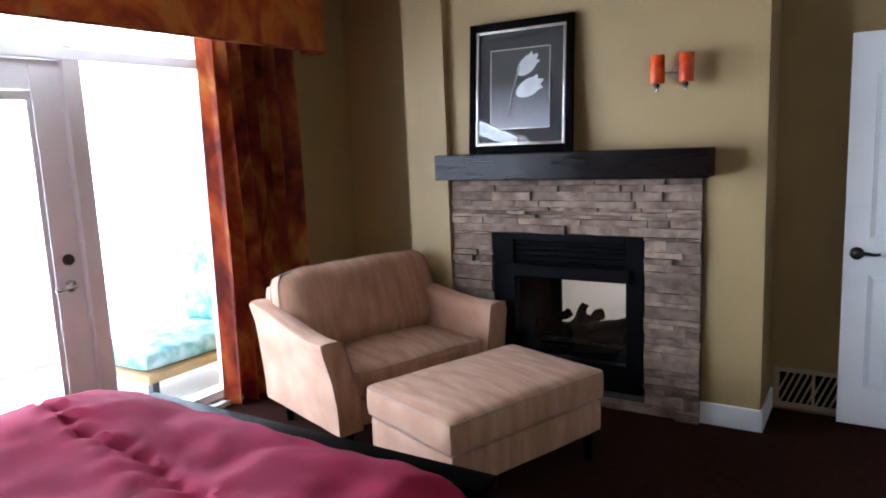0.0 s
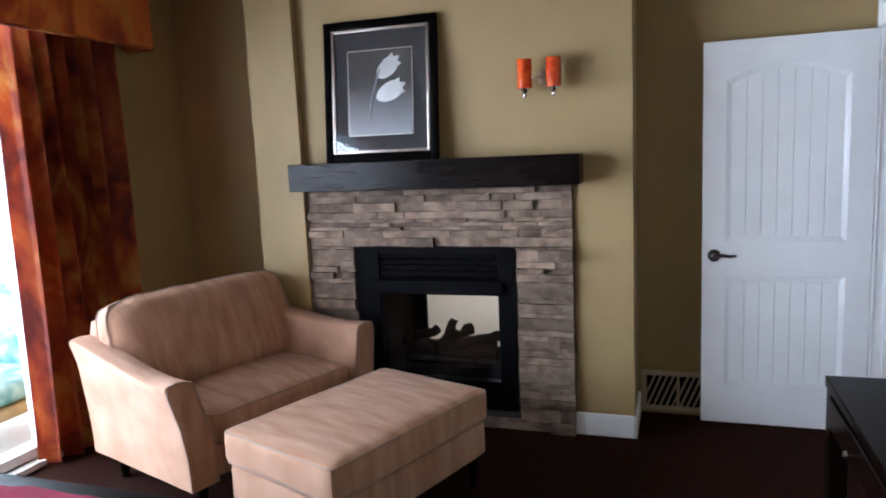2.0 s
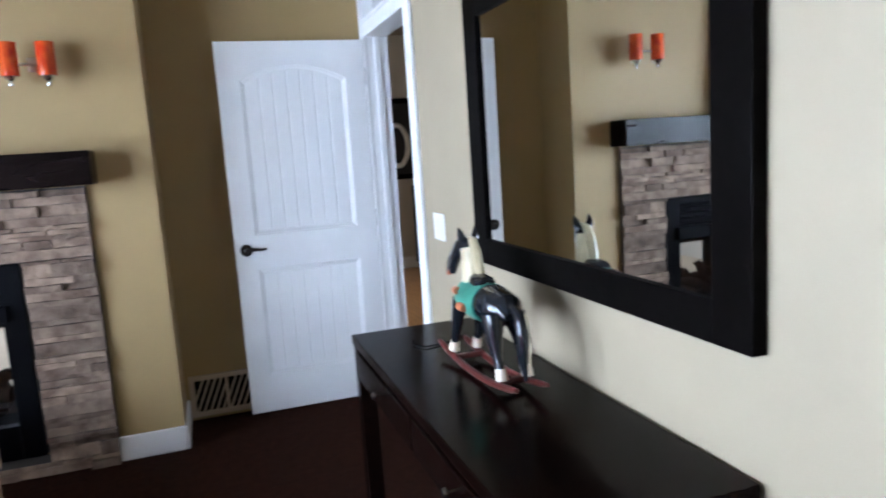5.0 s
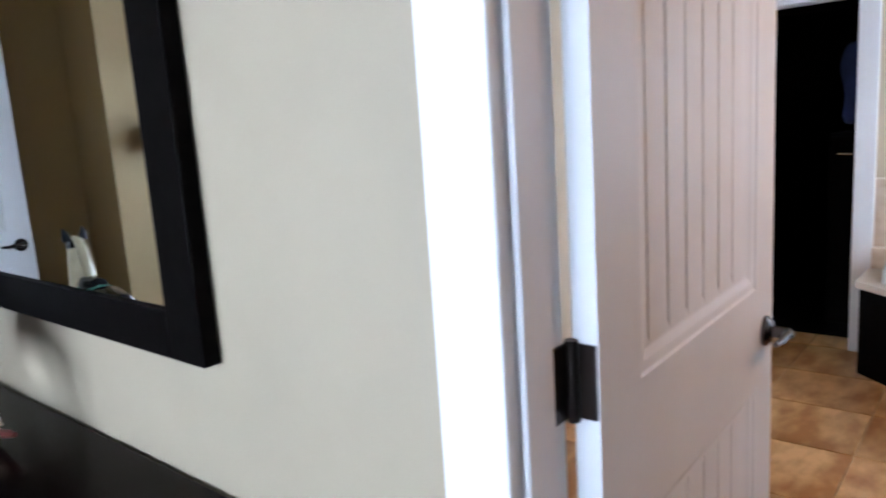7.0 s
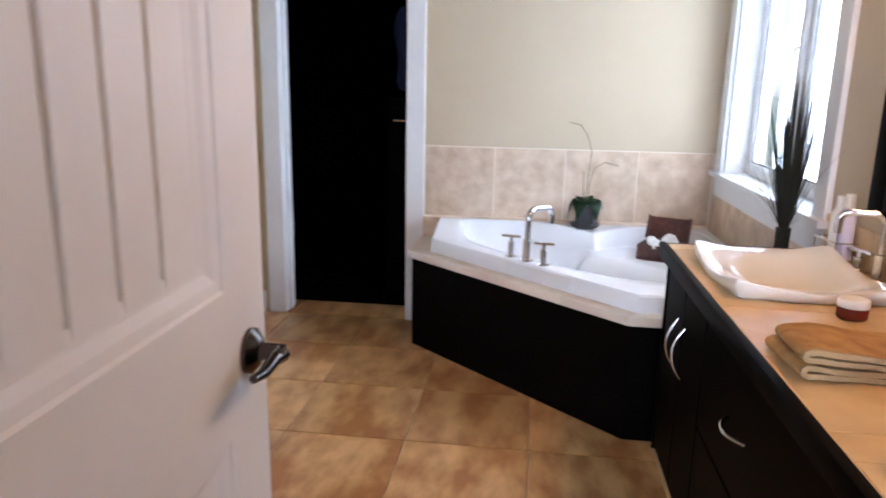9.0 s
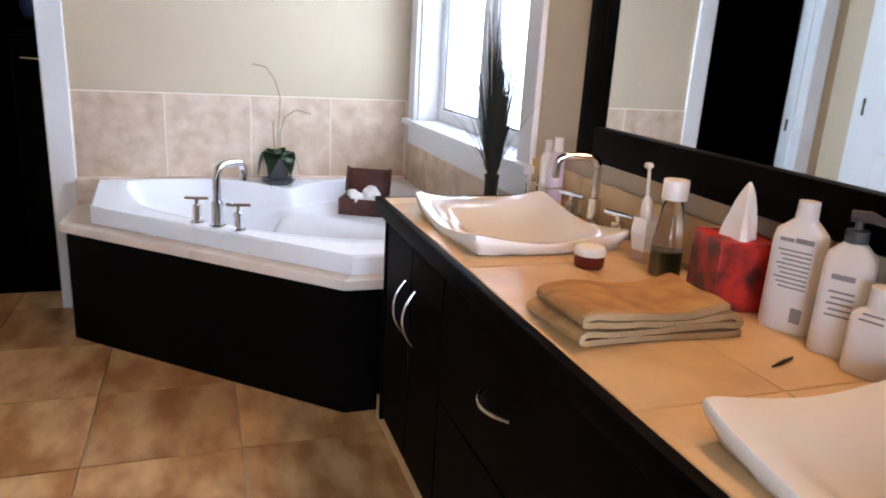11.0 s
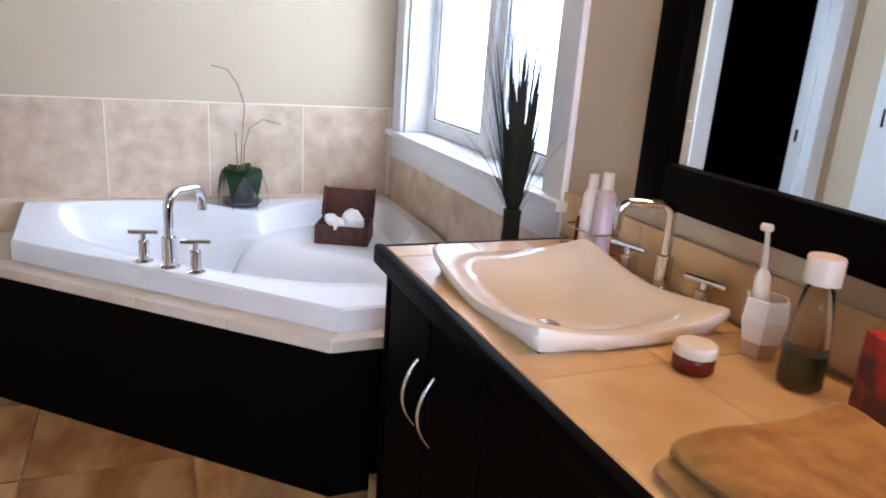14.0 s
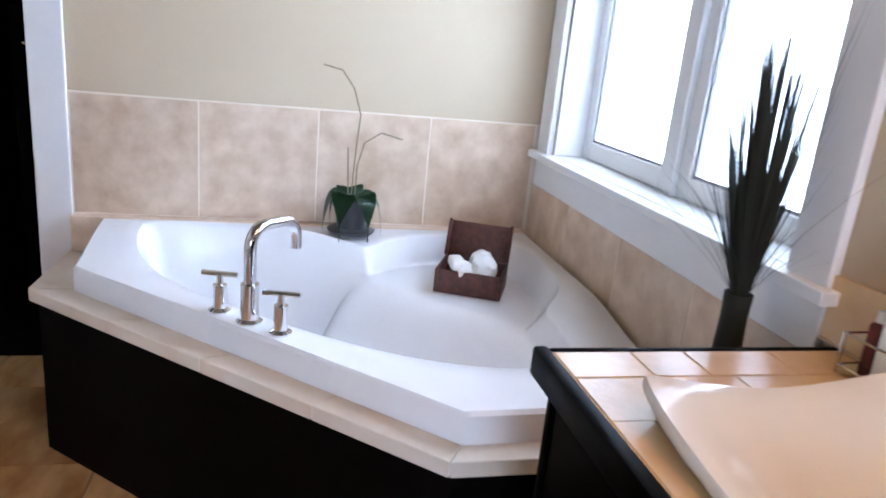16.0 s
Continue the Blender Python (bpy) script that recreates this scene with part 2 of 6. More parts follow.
# ---- building helpers ----
def box(bm, x0, x1, y0, y1, z0, z1, mi=0):
    vs = [bm.verts.new((x, y, z)) for x in (x0, x1) for y in (y0, y1) for z in (z0, z1)]
    for q in ((0, 1, 3, 2), (4, 6, 7, 5), (0, 4, 5, 1), (2, 3, 7, 6), (0, 2, 6, 4), (1, 5, 7, 3)):
        f = bm.faces.new([vs[i] for i in q])
        f.material_index = mi
    return vs


def boxes(*all_boxes, bevel=0.0, seg=2):
    bm = bmesh.new()
    for b in all_boxes:
        box(bm, *b)
    if bevel:
        bmesh.ops.bevel(bm, geom=bm.edges[:], offset=bevel, segments=seg, profile=0.5, affect="EDGES", clamp_overlap=True)
    return bm


def finish(name, bm, mats, smooth=False):
    bmesh.ops.recalc_face_normals(bm, faces=bm.faces[:])
    me = bpy.data.meshes.new(name)
    if smooth:
        for f in bm.faces:
            f.smooth = True
        for e in bm.edges:
            e.smooth = e.is_manifold and e.calc_face_angle(0) < 0.75
    bm.to_mesh(me)
    bm.free()
    for m in mats if isinstance(mats, (list, tuple)) else [mats]:
        me.materials.append(m)
    return me


def part(name, bm, mats, parent, label="", smooth=True):
    ob = new(name, finish(name, bm, mats, smooth))
    ob.parent = parent
    return tagged(ob, label)


def thing(name, m, label, category, group=""):
    ob = new(name)
    ob.empty_display_size = 0.05
    ob.matrix_world = m
    return tagged(ob, label, category, group)


def solid(name, bm, mats, label="", category="", kind="", group="", smooth=True):
    return tagged(new(name, finish(name, bm, mats, smooth)), label, category, group, kind)


def sweep(bm, pts, radius, sides=10, mi=0, cap=True):
    pts = [Vector(p) for p in pts]
    rad = radius if isinstance(radius, (list, tuple)) else [radius] * len(pts)
    rings, side = [], None
    for i, p in enumerate(pts):
        d = (pts[min(i + 1, len(pts) - 1)] - pts[max(i - 1, 0)]).normalized()
        if side is None:
            side = d.orthogonal().normalized()
        side = (side - d * side.dot(d)).normalized()
        up = d.cross(side)
        rings.append([bm.verts.new(p + (side * math.cos(a) + up * math.sin(a)) * rad[i])
                      for a in (2 * math.pi * k / sides for k in range(sides))])
    for a, b in zip(rings, rings[1:]):
        for k in range(sides):
            bm.faces.new((a[k], a[(k + 1) % sides], b[(k + 1) % sides], b[k])).material_index = mi
    if cap:
        bm.faces.new(rings[0][::-1]).material_index = mi
        bm.faces.new(rings[-1]).material_index = mi
    return bm


def lathe(bm, profile, cx=0, cy=0, sides=24, mi=0):
    rings = [[bm.verts.new((cx + r * math.cos(2 * math.pi * k / sides), cy + r * math.sin(2 * math.pi * k / sides), z))
              for k in range(sides)] for r, z in profile]
    for a, b in zip(rings, rings[1:]):
        for k in range(sides):
            bm.faces.new((a[k], a[(k + 1) % sides], b[(k + 1) % sides], b[k])).material_index = mi
    bm.faces.new(rings[0][::-1]).material_index = mi
    bm.faces.new(rings[-1]).material_index = mi
    return bm


def prism(bm, outline, z0, z1, mi=0):
    lo = [bm.verts.new((x, y, z0)) for x, y in outline]
    hi = [bm.verts.new((x, y, z1)) for x, y in outline]
    bm.faces.new(lo[::-1]).material_index = mi
    bm.faces.new(hi).material_index = mi
    for i in range(len(outline)):
        j = (i + 1) % len(outline)
        bm.faces.new((lo[i], lo[j], hi[j], hi[i])).material_index = mi
    return bm


def cushion(sx, sy, sz, crown=0.03, r=0.05, n=12, wave=0.0, seed=0):
    """A soft block, centred in x and y, standing on z = 0."""
    bm = bmesh.new()
    bmesh.ops.create_cube(bm, size=1.0)
    bmesh.ops.subdivide_edges(bm, edges=bm.edges[:], cuts=n, use_grid_fill=True)
    half = Vector((sx / 2, sy / 2, sz / 2))
    for v in bm.verts:
        p = Vector((v.co.x * sx, v.co.y * sy, v.co.z * sz))
        inner = Vector([max(-h + r, min(h - r, c)) for h, c in zip(half, p)])
        out = p - inner
        if out.length > 1e-9:
            p = inner + out.normalized() * r
        k = max(0, 1 - (2 * p.x / sx) ** 2) * max(0, 1 - (2 * p.y / sy) ** 2)
        p.z += crown * k * (1 if p.z > 0 else -0.2)
        if wave:
            p += Vector([noise.noise(p * 5 + Vector((seed, a * 9.1, 0))) * wave for a in range(3)])
        v.co = p + Vector((0, 0, sz / 2))
    return bm


# ---- structure ----
def structure(name, *bs, mat=None, label="", bevel=0.0):
    return solid(name, boxes(*bs, bevel=bevel), mat or M_WALL, label, "", "structure", smooth=False)


CEIL = 2.75
structure("floor_bedroom", (-4.33, 0.06, -3.2, 5.2, -0.12, 0.0), mat=M_CARPET, label="dark brown carpet over the bedroom floor")
structure("floor_bathroom", (0.06, 3.95, -0.02, 2.62, -0.12, -0.008), mat=M_JOINT, label="tan grout bed under the bathroom floor tiles")
structure("floor_closet", (3.95, 5.5, 0.9, 3.4, -0.12, 0.0), mat=M_CLOSET, label="closet floor with the unlit darkness painted in")
structure("carpet_north", (-4.3, -0.2, 5.2, 9.2, -0.12, 0.0), mat=M_CREAM, label="cream carpet of the room behind the fireplace")
structure("floor_north", (-0.2, 2.6, 5.2, 9.2, -0.12, 0.0), (0.06, 2.6, 2.74, 5.2, -0.12, 0.0), mat=M_OAK, label="honey oak floor of the hall")
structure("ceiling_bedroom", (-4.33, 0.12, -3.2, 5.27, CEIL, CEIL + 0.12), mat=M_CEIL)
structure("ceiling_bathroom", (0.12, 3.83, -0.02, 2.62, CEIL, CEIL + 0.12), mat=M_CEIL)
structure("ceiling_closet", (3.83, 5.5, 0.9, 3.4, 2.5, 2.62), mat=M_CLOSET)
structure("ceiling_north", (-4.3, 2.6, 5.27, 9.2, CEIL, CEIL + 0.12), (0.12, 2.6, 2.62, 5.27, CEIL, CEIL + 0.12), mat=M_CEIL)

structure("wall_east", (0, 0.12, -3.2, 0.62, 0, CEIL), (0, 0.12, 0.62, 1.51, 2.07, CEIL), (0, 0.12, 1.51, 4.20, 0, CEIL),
          (0, 0.12, 4.20, 5.04, 2.50, CEIL), (0, 0.12, 5.04, 5.27, 0, CEIL), mat=M_EASTWALL, label="khaki wall between bedroom and bathroom, window light paled into its paint")
structure("wall_south", (-4.33, 0, -3.32, -3.2, 0, CEIL))
structure("wall_west", (-4.33, -4.15, -3.2, 0.6, 0, CEIL), (-4.33, -4.15, 0.6, 3.86, 2.5, CEIL), (-4.33, -4.15, 0.6, 3.86, 0, 0.04),
          (-4.33, -4.15, 3.86, 5.27, 0, CEIL), label="khaki painted window wall of the bedroom")
structure("wall_north", (-4.15, -2.72, 5.12, 5.27, 0, CEIL), (-2.72, -1.75, 5.12, 5.27, 0.70, CEIL), (-2.72, -1.75, 5.12, 5.27, 0, 0.26),
          (-1.75, 0, 5.12, 5.27, 0, CEIL), label="khaki painted wall behind the fireplace")
structure("wall_chimney", (-3.30, -2.72, 4.73, 5.118, 0, CEIL), (-2.72, -1.75, 4.73, 5.118, 1.04, CEIL), (-1.75, -1.155, 4.73, 5.118, 0, CEIL),
          (-2.72, -1.75, 4.73, 5.118, 0, 0.10), (-3.30, -3.0, 4.675, 4.729, 0, CEIL), label="khaki painted chimney breast with a narrow pier")
structure("wall_bath_south", (0.12, 2.39, -0.03, 0.155, 0, CEIL), (2.39, 3.562, -0.03, 0.155, 0, 0.89), (2.39, 3.562, -0.03, 0.155, 2.02, CEIL),
          (3.562, 3.83, -0.03, 0.155, 0, CEIL), mat=M_BATHWALL, label="beige painted window wall of the bathroom")
structure("wall_bath_east", (3.71, 3.83, 0.155, 1.735, 0, CEIL), (3.71, 3.83, 1.735, 2.46, 1.95, CEIL), (3.71, 3.83, 2.46, 2.62, 0, CEIL),
          mat=M_BATHWALL, label="beige painted wall behind the bathtub")
structure("wall_bath_north", (0.12, 3.83, 2.62, 2.74, 0, CEIL), mat=M_BATHWALL, label="beige painted wall of the bathroom")
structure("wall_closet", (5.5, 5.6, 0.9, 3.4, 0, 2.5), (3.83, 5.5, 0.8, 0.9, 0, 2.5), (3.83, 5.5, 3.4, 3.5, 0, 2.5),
          (3.83, 3.86, 0.9, 1.70, 0, 2.5), (3.83, 3.86, 2.52, 3.4, 0, 2.5), mat=M_CLOSET, label="closet walls with the unlit darkness painted in")
structure("wall_hall", (2.6, 2.72, 2.74, 9.2, 0, CEIL), (-4.42, -4.3, 5.27, 9.2, 0, CEIL), (-4.3, 2.6, 9.2, 9.32, 0, CEIL), label="pale grey painted walls of the north room",
          mat=M_HALL)


def casing(name, axis, at, lo, hi, top, side, w=0.09, t=0.018, label="white painted door casing"):
    """Flat casing round an opening in a wall that runs along y (axis x) or x (axis y); side: which way it stands proud."""
    root = tagged(new(name), label, "", "", "structure")
    a0, a1 = sorted((at, at + side * t))
    spans = ((lo - w, lo, 0, top), (hi, hi + w, 0, top), (lo - w, hi + w, top, top + w + 0.02))
    for s0, s1, z0, z1 in spans:
        b = (a0, a1, s0, s1, z0, z1) if axis == "x" else (s0, s1, a0, a1, z0, z1)
        part("casing_board", boxes(b, bevel=0.004), M_WHITE, root, smooth=False)
    return root


def jamb(name, axis, a0, a1, lo, hi, top, t=0.016, stop=None):
    root = tagged(new(name), "white painted door jamb", "", "", "structure")
    for s0, s1, z0, z1 in ((lo, lo + t, 0, top - t), (hi - t, hi, 0, top - t), (lo, hi, top - t, top)):
        b = (a0, a1, s0, s1, z0, z1) if axis == "x" else (s0, s1, a0, a1, z0, z1)
        part("jamb_board", boxes(b), M_WHITE, root, smooth=False)
    d0, d1 = stop or ((a0 + a1) / 2 - 0.02, (a0 + a1) / 2 + 0.016)
    for s0, s1 in ((lo + t, lo + t + 0.011), (hi - t - 0.011, hi - t)):
        b = (d0, d1, s0, s1, 0, top - t) if axis == "x" else (s0, s1, d0, d1, 0, top - t)
        part("door_stop", boxes(b, bevel=0.002), M_WHITE, root, smooth=False)
    return root


casing("casing_hall_door", "x", 0, 4.22, 5.02, 2.485, -1)
hall_jamb = jamb("jamb_hall_door", "x", 0.0, 0.12, 4.20, 5.04, 2.50)
part("transom_bar", boxes((-0.016, 0.119, 4.2165, 5.0235, 2.056, 2.135), (-0.026, -0.0165, 4.2215, 5.0185, 2.125, 2.143), bevel=0.003), M_WHITE, hall_jamb, "white transom bar above the door", smooth=False)
part("transom_pane", boxes((0.052, 0.058, 4.228, 5.012, 2.136, 2.483)), M_GLASS, hall_jamb, "clear transom glass", smooth=False).visible_shadow = False
casing("casing_bath_door", "x", 0, 0.64, 1.49, 2.055, -1, w=0.10)
jamb("jamb_bath_door", "x", 0.0, 0.12, 0.62, 1.51, 2.07, stop=(0.016, 0.080))
casing("casing_closet", "x", 3.71, 1.75, 2.44, 1.935, -1, w=0.10)
jamb("jamb_closet", "x", 3.71, 3.86, 1.735, 2.46, 1.95)
casing("casing_wc_door", "y", 2.62, 2.72, 3.43, 2.05, -1, w=0.09)


def baseboard(name, *bs):
    return solid(name, boxes(*bs, bevel=0.006), M_WHITE, "white painted baseboard", "", "structure", smooth=False)


baseboard("baseboard_chimney", (-1.475, -1.155, 4.714, 4.729, 0, 0.125), (-1.154, -1.139, 4.714, 5.118, 0, 0.125))
baseboard("baseboard_east", (-0.014, -0.001, 1.60, 4.12, 0, 0.125))
baseboard("baseboard_north", (-4.15, -3.31, 5.104, 5.118, 0, 0.125))
baseboard("baseboard_west", (-4.149, -4.135, 3.87, 5.10, 0, 0.125))
baseboard("baseboard_hall", (-4.2, 2.58, 9.18, 9.198, 0, 0.14))
baseboard("baseboard_closet_side", (3.69, 3.708, 2.56, 2.618, 0, 0.12))

# outside
structure("ground", (-400, 400, -400, 400, -0.6, -0.16), mat=M_LAWN, label="lawn around the house")
structure("patio", (-9.5, -4.34, -2.0, 7.0, -0.158, -0.05), mat=M_PATIO, label="pale concrete patio outside the window")


# ---- windows ----
def bedroom_window():
    root = tagged(new("window_1"), "white framed french door window with transom lights", "", "", "structure")
    x0, x1 = -4.27, -4.16
    rails = [(x0, x1, 0.6, 3.86, 2.44, 2.499), (x0, x1, 0.6, 3.86, 2.085, 2.145), (x0, x1, 0.6, 0.67, 0.042, 2.085), (x0, x1, 0.6, 0.67, 2.145, 2.44), (x0, x1, 3.79, 3.86, 0.042, 2.085),
             (x0, x1, 2.935, 3.03, 0.042, 2.085), (x0, x1, 1.93, 2.0, 0.042, 2.085), (x0, x1, 3.03, 3.79, 0.042, 0.10), (x0, x1, 0.67, 1.93, 0.042, 0.10),
             (x0, x1, 2.94, 3.0, 2.145, 2.44), (x0, x1, 1.94, 2.0, 2.145, 2.44)]
    for r in rails:
        part("window_frame", boxes(r, bevel=0.006), M_WHITE, root, smooth=False)
    for y0, y1, z0, z1 in ((3.03, 3.79, 0.10, 2.085), (0.67, 1.93, 0.10, 2.085), (3.0, 3.79, 2.145, 2.44), (2.0, 2.94, 2.145, 2.44), (0.67, 1.94, 2.145, 2.44)):
        g = part("pane", boxes((-4.222, -4.214, y0, y1, z0, z1)), M_GLASS, root, smooth=False)
        g.visible_shadow = False
    part("window_sill", boxes((-4.27, -4.10, 3.031, 3.85, 0.005, 0.04), bevel=0.006), M_WHITE, root, smooth=False)
    return root


bedroom_window()


def french_door():
    root = tagged(new("door_1"), "white glazed patio door, closed", "", "", "structure")
    x0, x1 = -4.235, -4.19
    for b in ((x0, x1, 2.78, 2.932, 0.045, 2.08), (x0, x1, 2.003, 2.15, 0.045, 2.08), (x0, x1, 2.15, 2.78, 1.93, 2.08), (x0, x1, 2.15, 2.78, 0.045, 0.30)):
        part("door_frame", boxes(b, bevel=0.004), M_WHITE, root, smooth=False)
    for b in ((x1, x1 + 0.012, 2.745, 2.775, 0.30, 1.93), (x1, x1 + 0.012, 2.155, 2.185, 0.30, 1.93)):
        part("glazing_bead", boxes(b, bevel=0.004), M_WHITE, root, smooth=False)
    g = part("pane", boxes((-4.217, -4.209, 2.15, 2.78, 0.30, 1.93)), M_GLASS, root, smooth=False)
    g.visible_shadow = False
    blind = part("blind_cassette", boxes((x1, x1 + 0.03, 2.2, 2.76, 1.88, 1.925), bevel=0.008), M_WHITE, root)
    for k in range(3):
        part("slat", boxes((x1 + 0.004, x1 + 0.02, 2.21, 2.75, 1.865 - 0.016 * k, 1.869 - 0.016 * k)), M_WHITE, blind, smooth=False)
    bm = bmesh.new()
    lathe(bm, [(0.001, 0), (0.032, 0), (0.032, 0.008), (0.02, 0.02), (0.001, 0.022)])
    bmesh.ops.transform(bm, matrix=pose(x1, 2.856, 0.945, 0, 90, 0), verts=bm.verts[:])
    sweep(bm, [(x1 + 0.015, 2.856, 0.945), (x1 + 0.05, 2.856, 0.945), (x1 + 0.052, 2.83, 0.947), (x1 + 0.05, 2.75, 0.938)], [0.011, 0.011, 0.011, 0.007])
    part("door_handle", bm, M_NICKEL, root, "nickel lever handle")
    bm = bmesh.new()
    lathe(bm, [(0.001, 0), (0.030, 0), (0.030, 0.01), (0.022, 0.022), (0.001, 0.024)])
    bmesh.ops.transform(bm, matrix=pose(x1, 2.858, 1.08, 0, 90, 0), verts=bm.verts[:])
    part("deadbolt", bm, M_BRONZE, root, "dark round deadbolt")


french_door()


def bath_window():
    root = tagged(new("window_2"), "white framed double window above the bathtub", "", "", "structure")
    x0, x1, z0, z1 = 2.39, 3.562, 0.895, 2.02
    for b in ((x1, x1 + 0.10, 0.156, 0.176, z0, z1), (x0 - 0.10, x0, 0.156, 0.176, z0, z1), (x0 - 0.10, x1 + 0.10, 0.156, 0.176, z1, z1 + 0.1)):
        part("casing_board", boxes(b, bevel=0.004), M_WHITE, root, smooth=False)
    part("window_sill", boxes((x0 - 0.12, x1 + 0.118, 0.156, 0.20, z0 - 0.024, z0), (x0 + 0.001, x1 - 0.001, 0.03, 0.156, z0 - 0.003, z0 + 0.002), bevel=0.005), M_WHITE, root, smooth=False)
    part("apron_board", boxes((x0 - 0.10, x1 + 0.10, 0.156, 0.174, z0 - 0.118, z0 - 0.025), bevel=0.004), M_WHITE, root, smooth=False)
    for b in ((x1 - 0.015, x1, 0.0, 0.155, z0 + 0.003, z1), (x0, x0 + 0.015, 0.0, 0.155, z0 + 0.003, z1), (x0 + 0.015, x1 - 0.015, 0.0, 0.155, z1 - 0.015, z1)):
        part("reveal_board", boxes(b), M_WHITE, root, smooth=False)
    mid = (x0 + x1) / 2
    for a, b2 in ((x0 + 0.016, mid - 0.02), (mid + 0.02, x1 - 0.016)):
        fr = part("sash", boxes((a, a + 0.05, 0.02, 0.06, z0 + 0.004, z1 - 0.016), (b2 - 0.05, b2, 0.02, 0.06, z0 + 0.004, z1 - 0.016),
                                (a + 0.05, b2 - 0.05, 0.02, 0.06, z0 + 0.004, z0 + 0.06), (a + 0.05, b2 - 0.05, 0.02, 0.06, z1 - 0.07, z1 - 0.016), bevel=0.004), M_WHITE, root, smooth=False)
        p0, p1, q0, q1 = a + 0.05, b2 - 0.05, z0 + 0.06, z1 - 0.07
        part("gasket", boxes((p0, p0 + 0.007, 0.043, 0.052, q0, q1), (p1 - 0.007, p1, 0.043, 0.052, q0, q1), (p0 + 0.007, p1 - 0.007, 0.043, 0.052, q0, q0 + 0.007), (p0 + 0.007, p1 - 0.007, 0.043, 0.052, q1 - 0.007, q1)), M_PRINT, fr, "grey rubber gasket", smooth=False)
        g = part("pane", boxes((a + 0.05, b2 - 0.05, 0.036, 0.042, z0 + 0.06, z1 - 0.07)), M_GLASS, fr, smooth=False)
        g.visible_shadow = False
    bm = boxes((mid + 0.026, mid + 0.044, 0.0605, 0.068, 1.40, 1.47), bevel=0.003)
    sweep(bm, [(mid + 0.035, 0.066, 1.455), (mid + 0.035, 0.082, 1.45), (mid + 0.035, 0.088, 1.40)], [0.006, 0.006, 0.004], 8)
    part("latch", bm, M_PEWTER, root, "dark casement latch")
    part("mullion", boxes((mid - 0.018, mid + 0.018, 0.01, 0.075, z0 + 0.003, z1 - 0.016), bevel=0.004), M_WHITE, root, smooth=False)


bath_window()


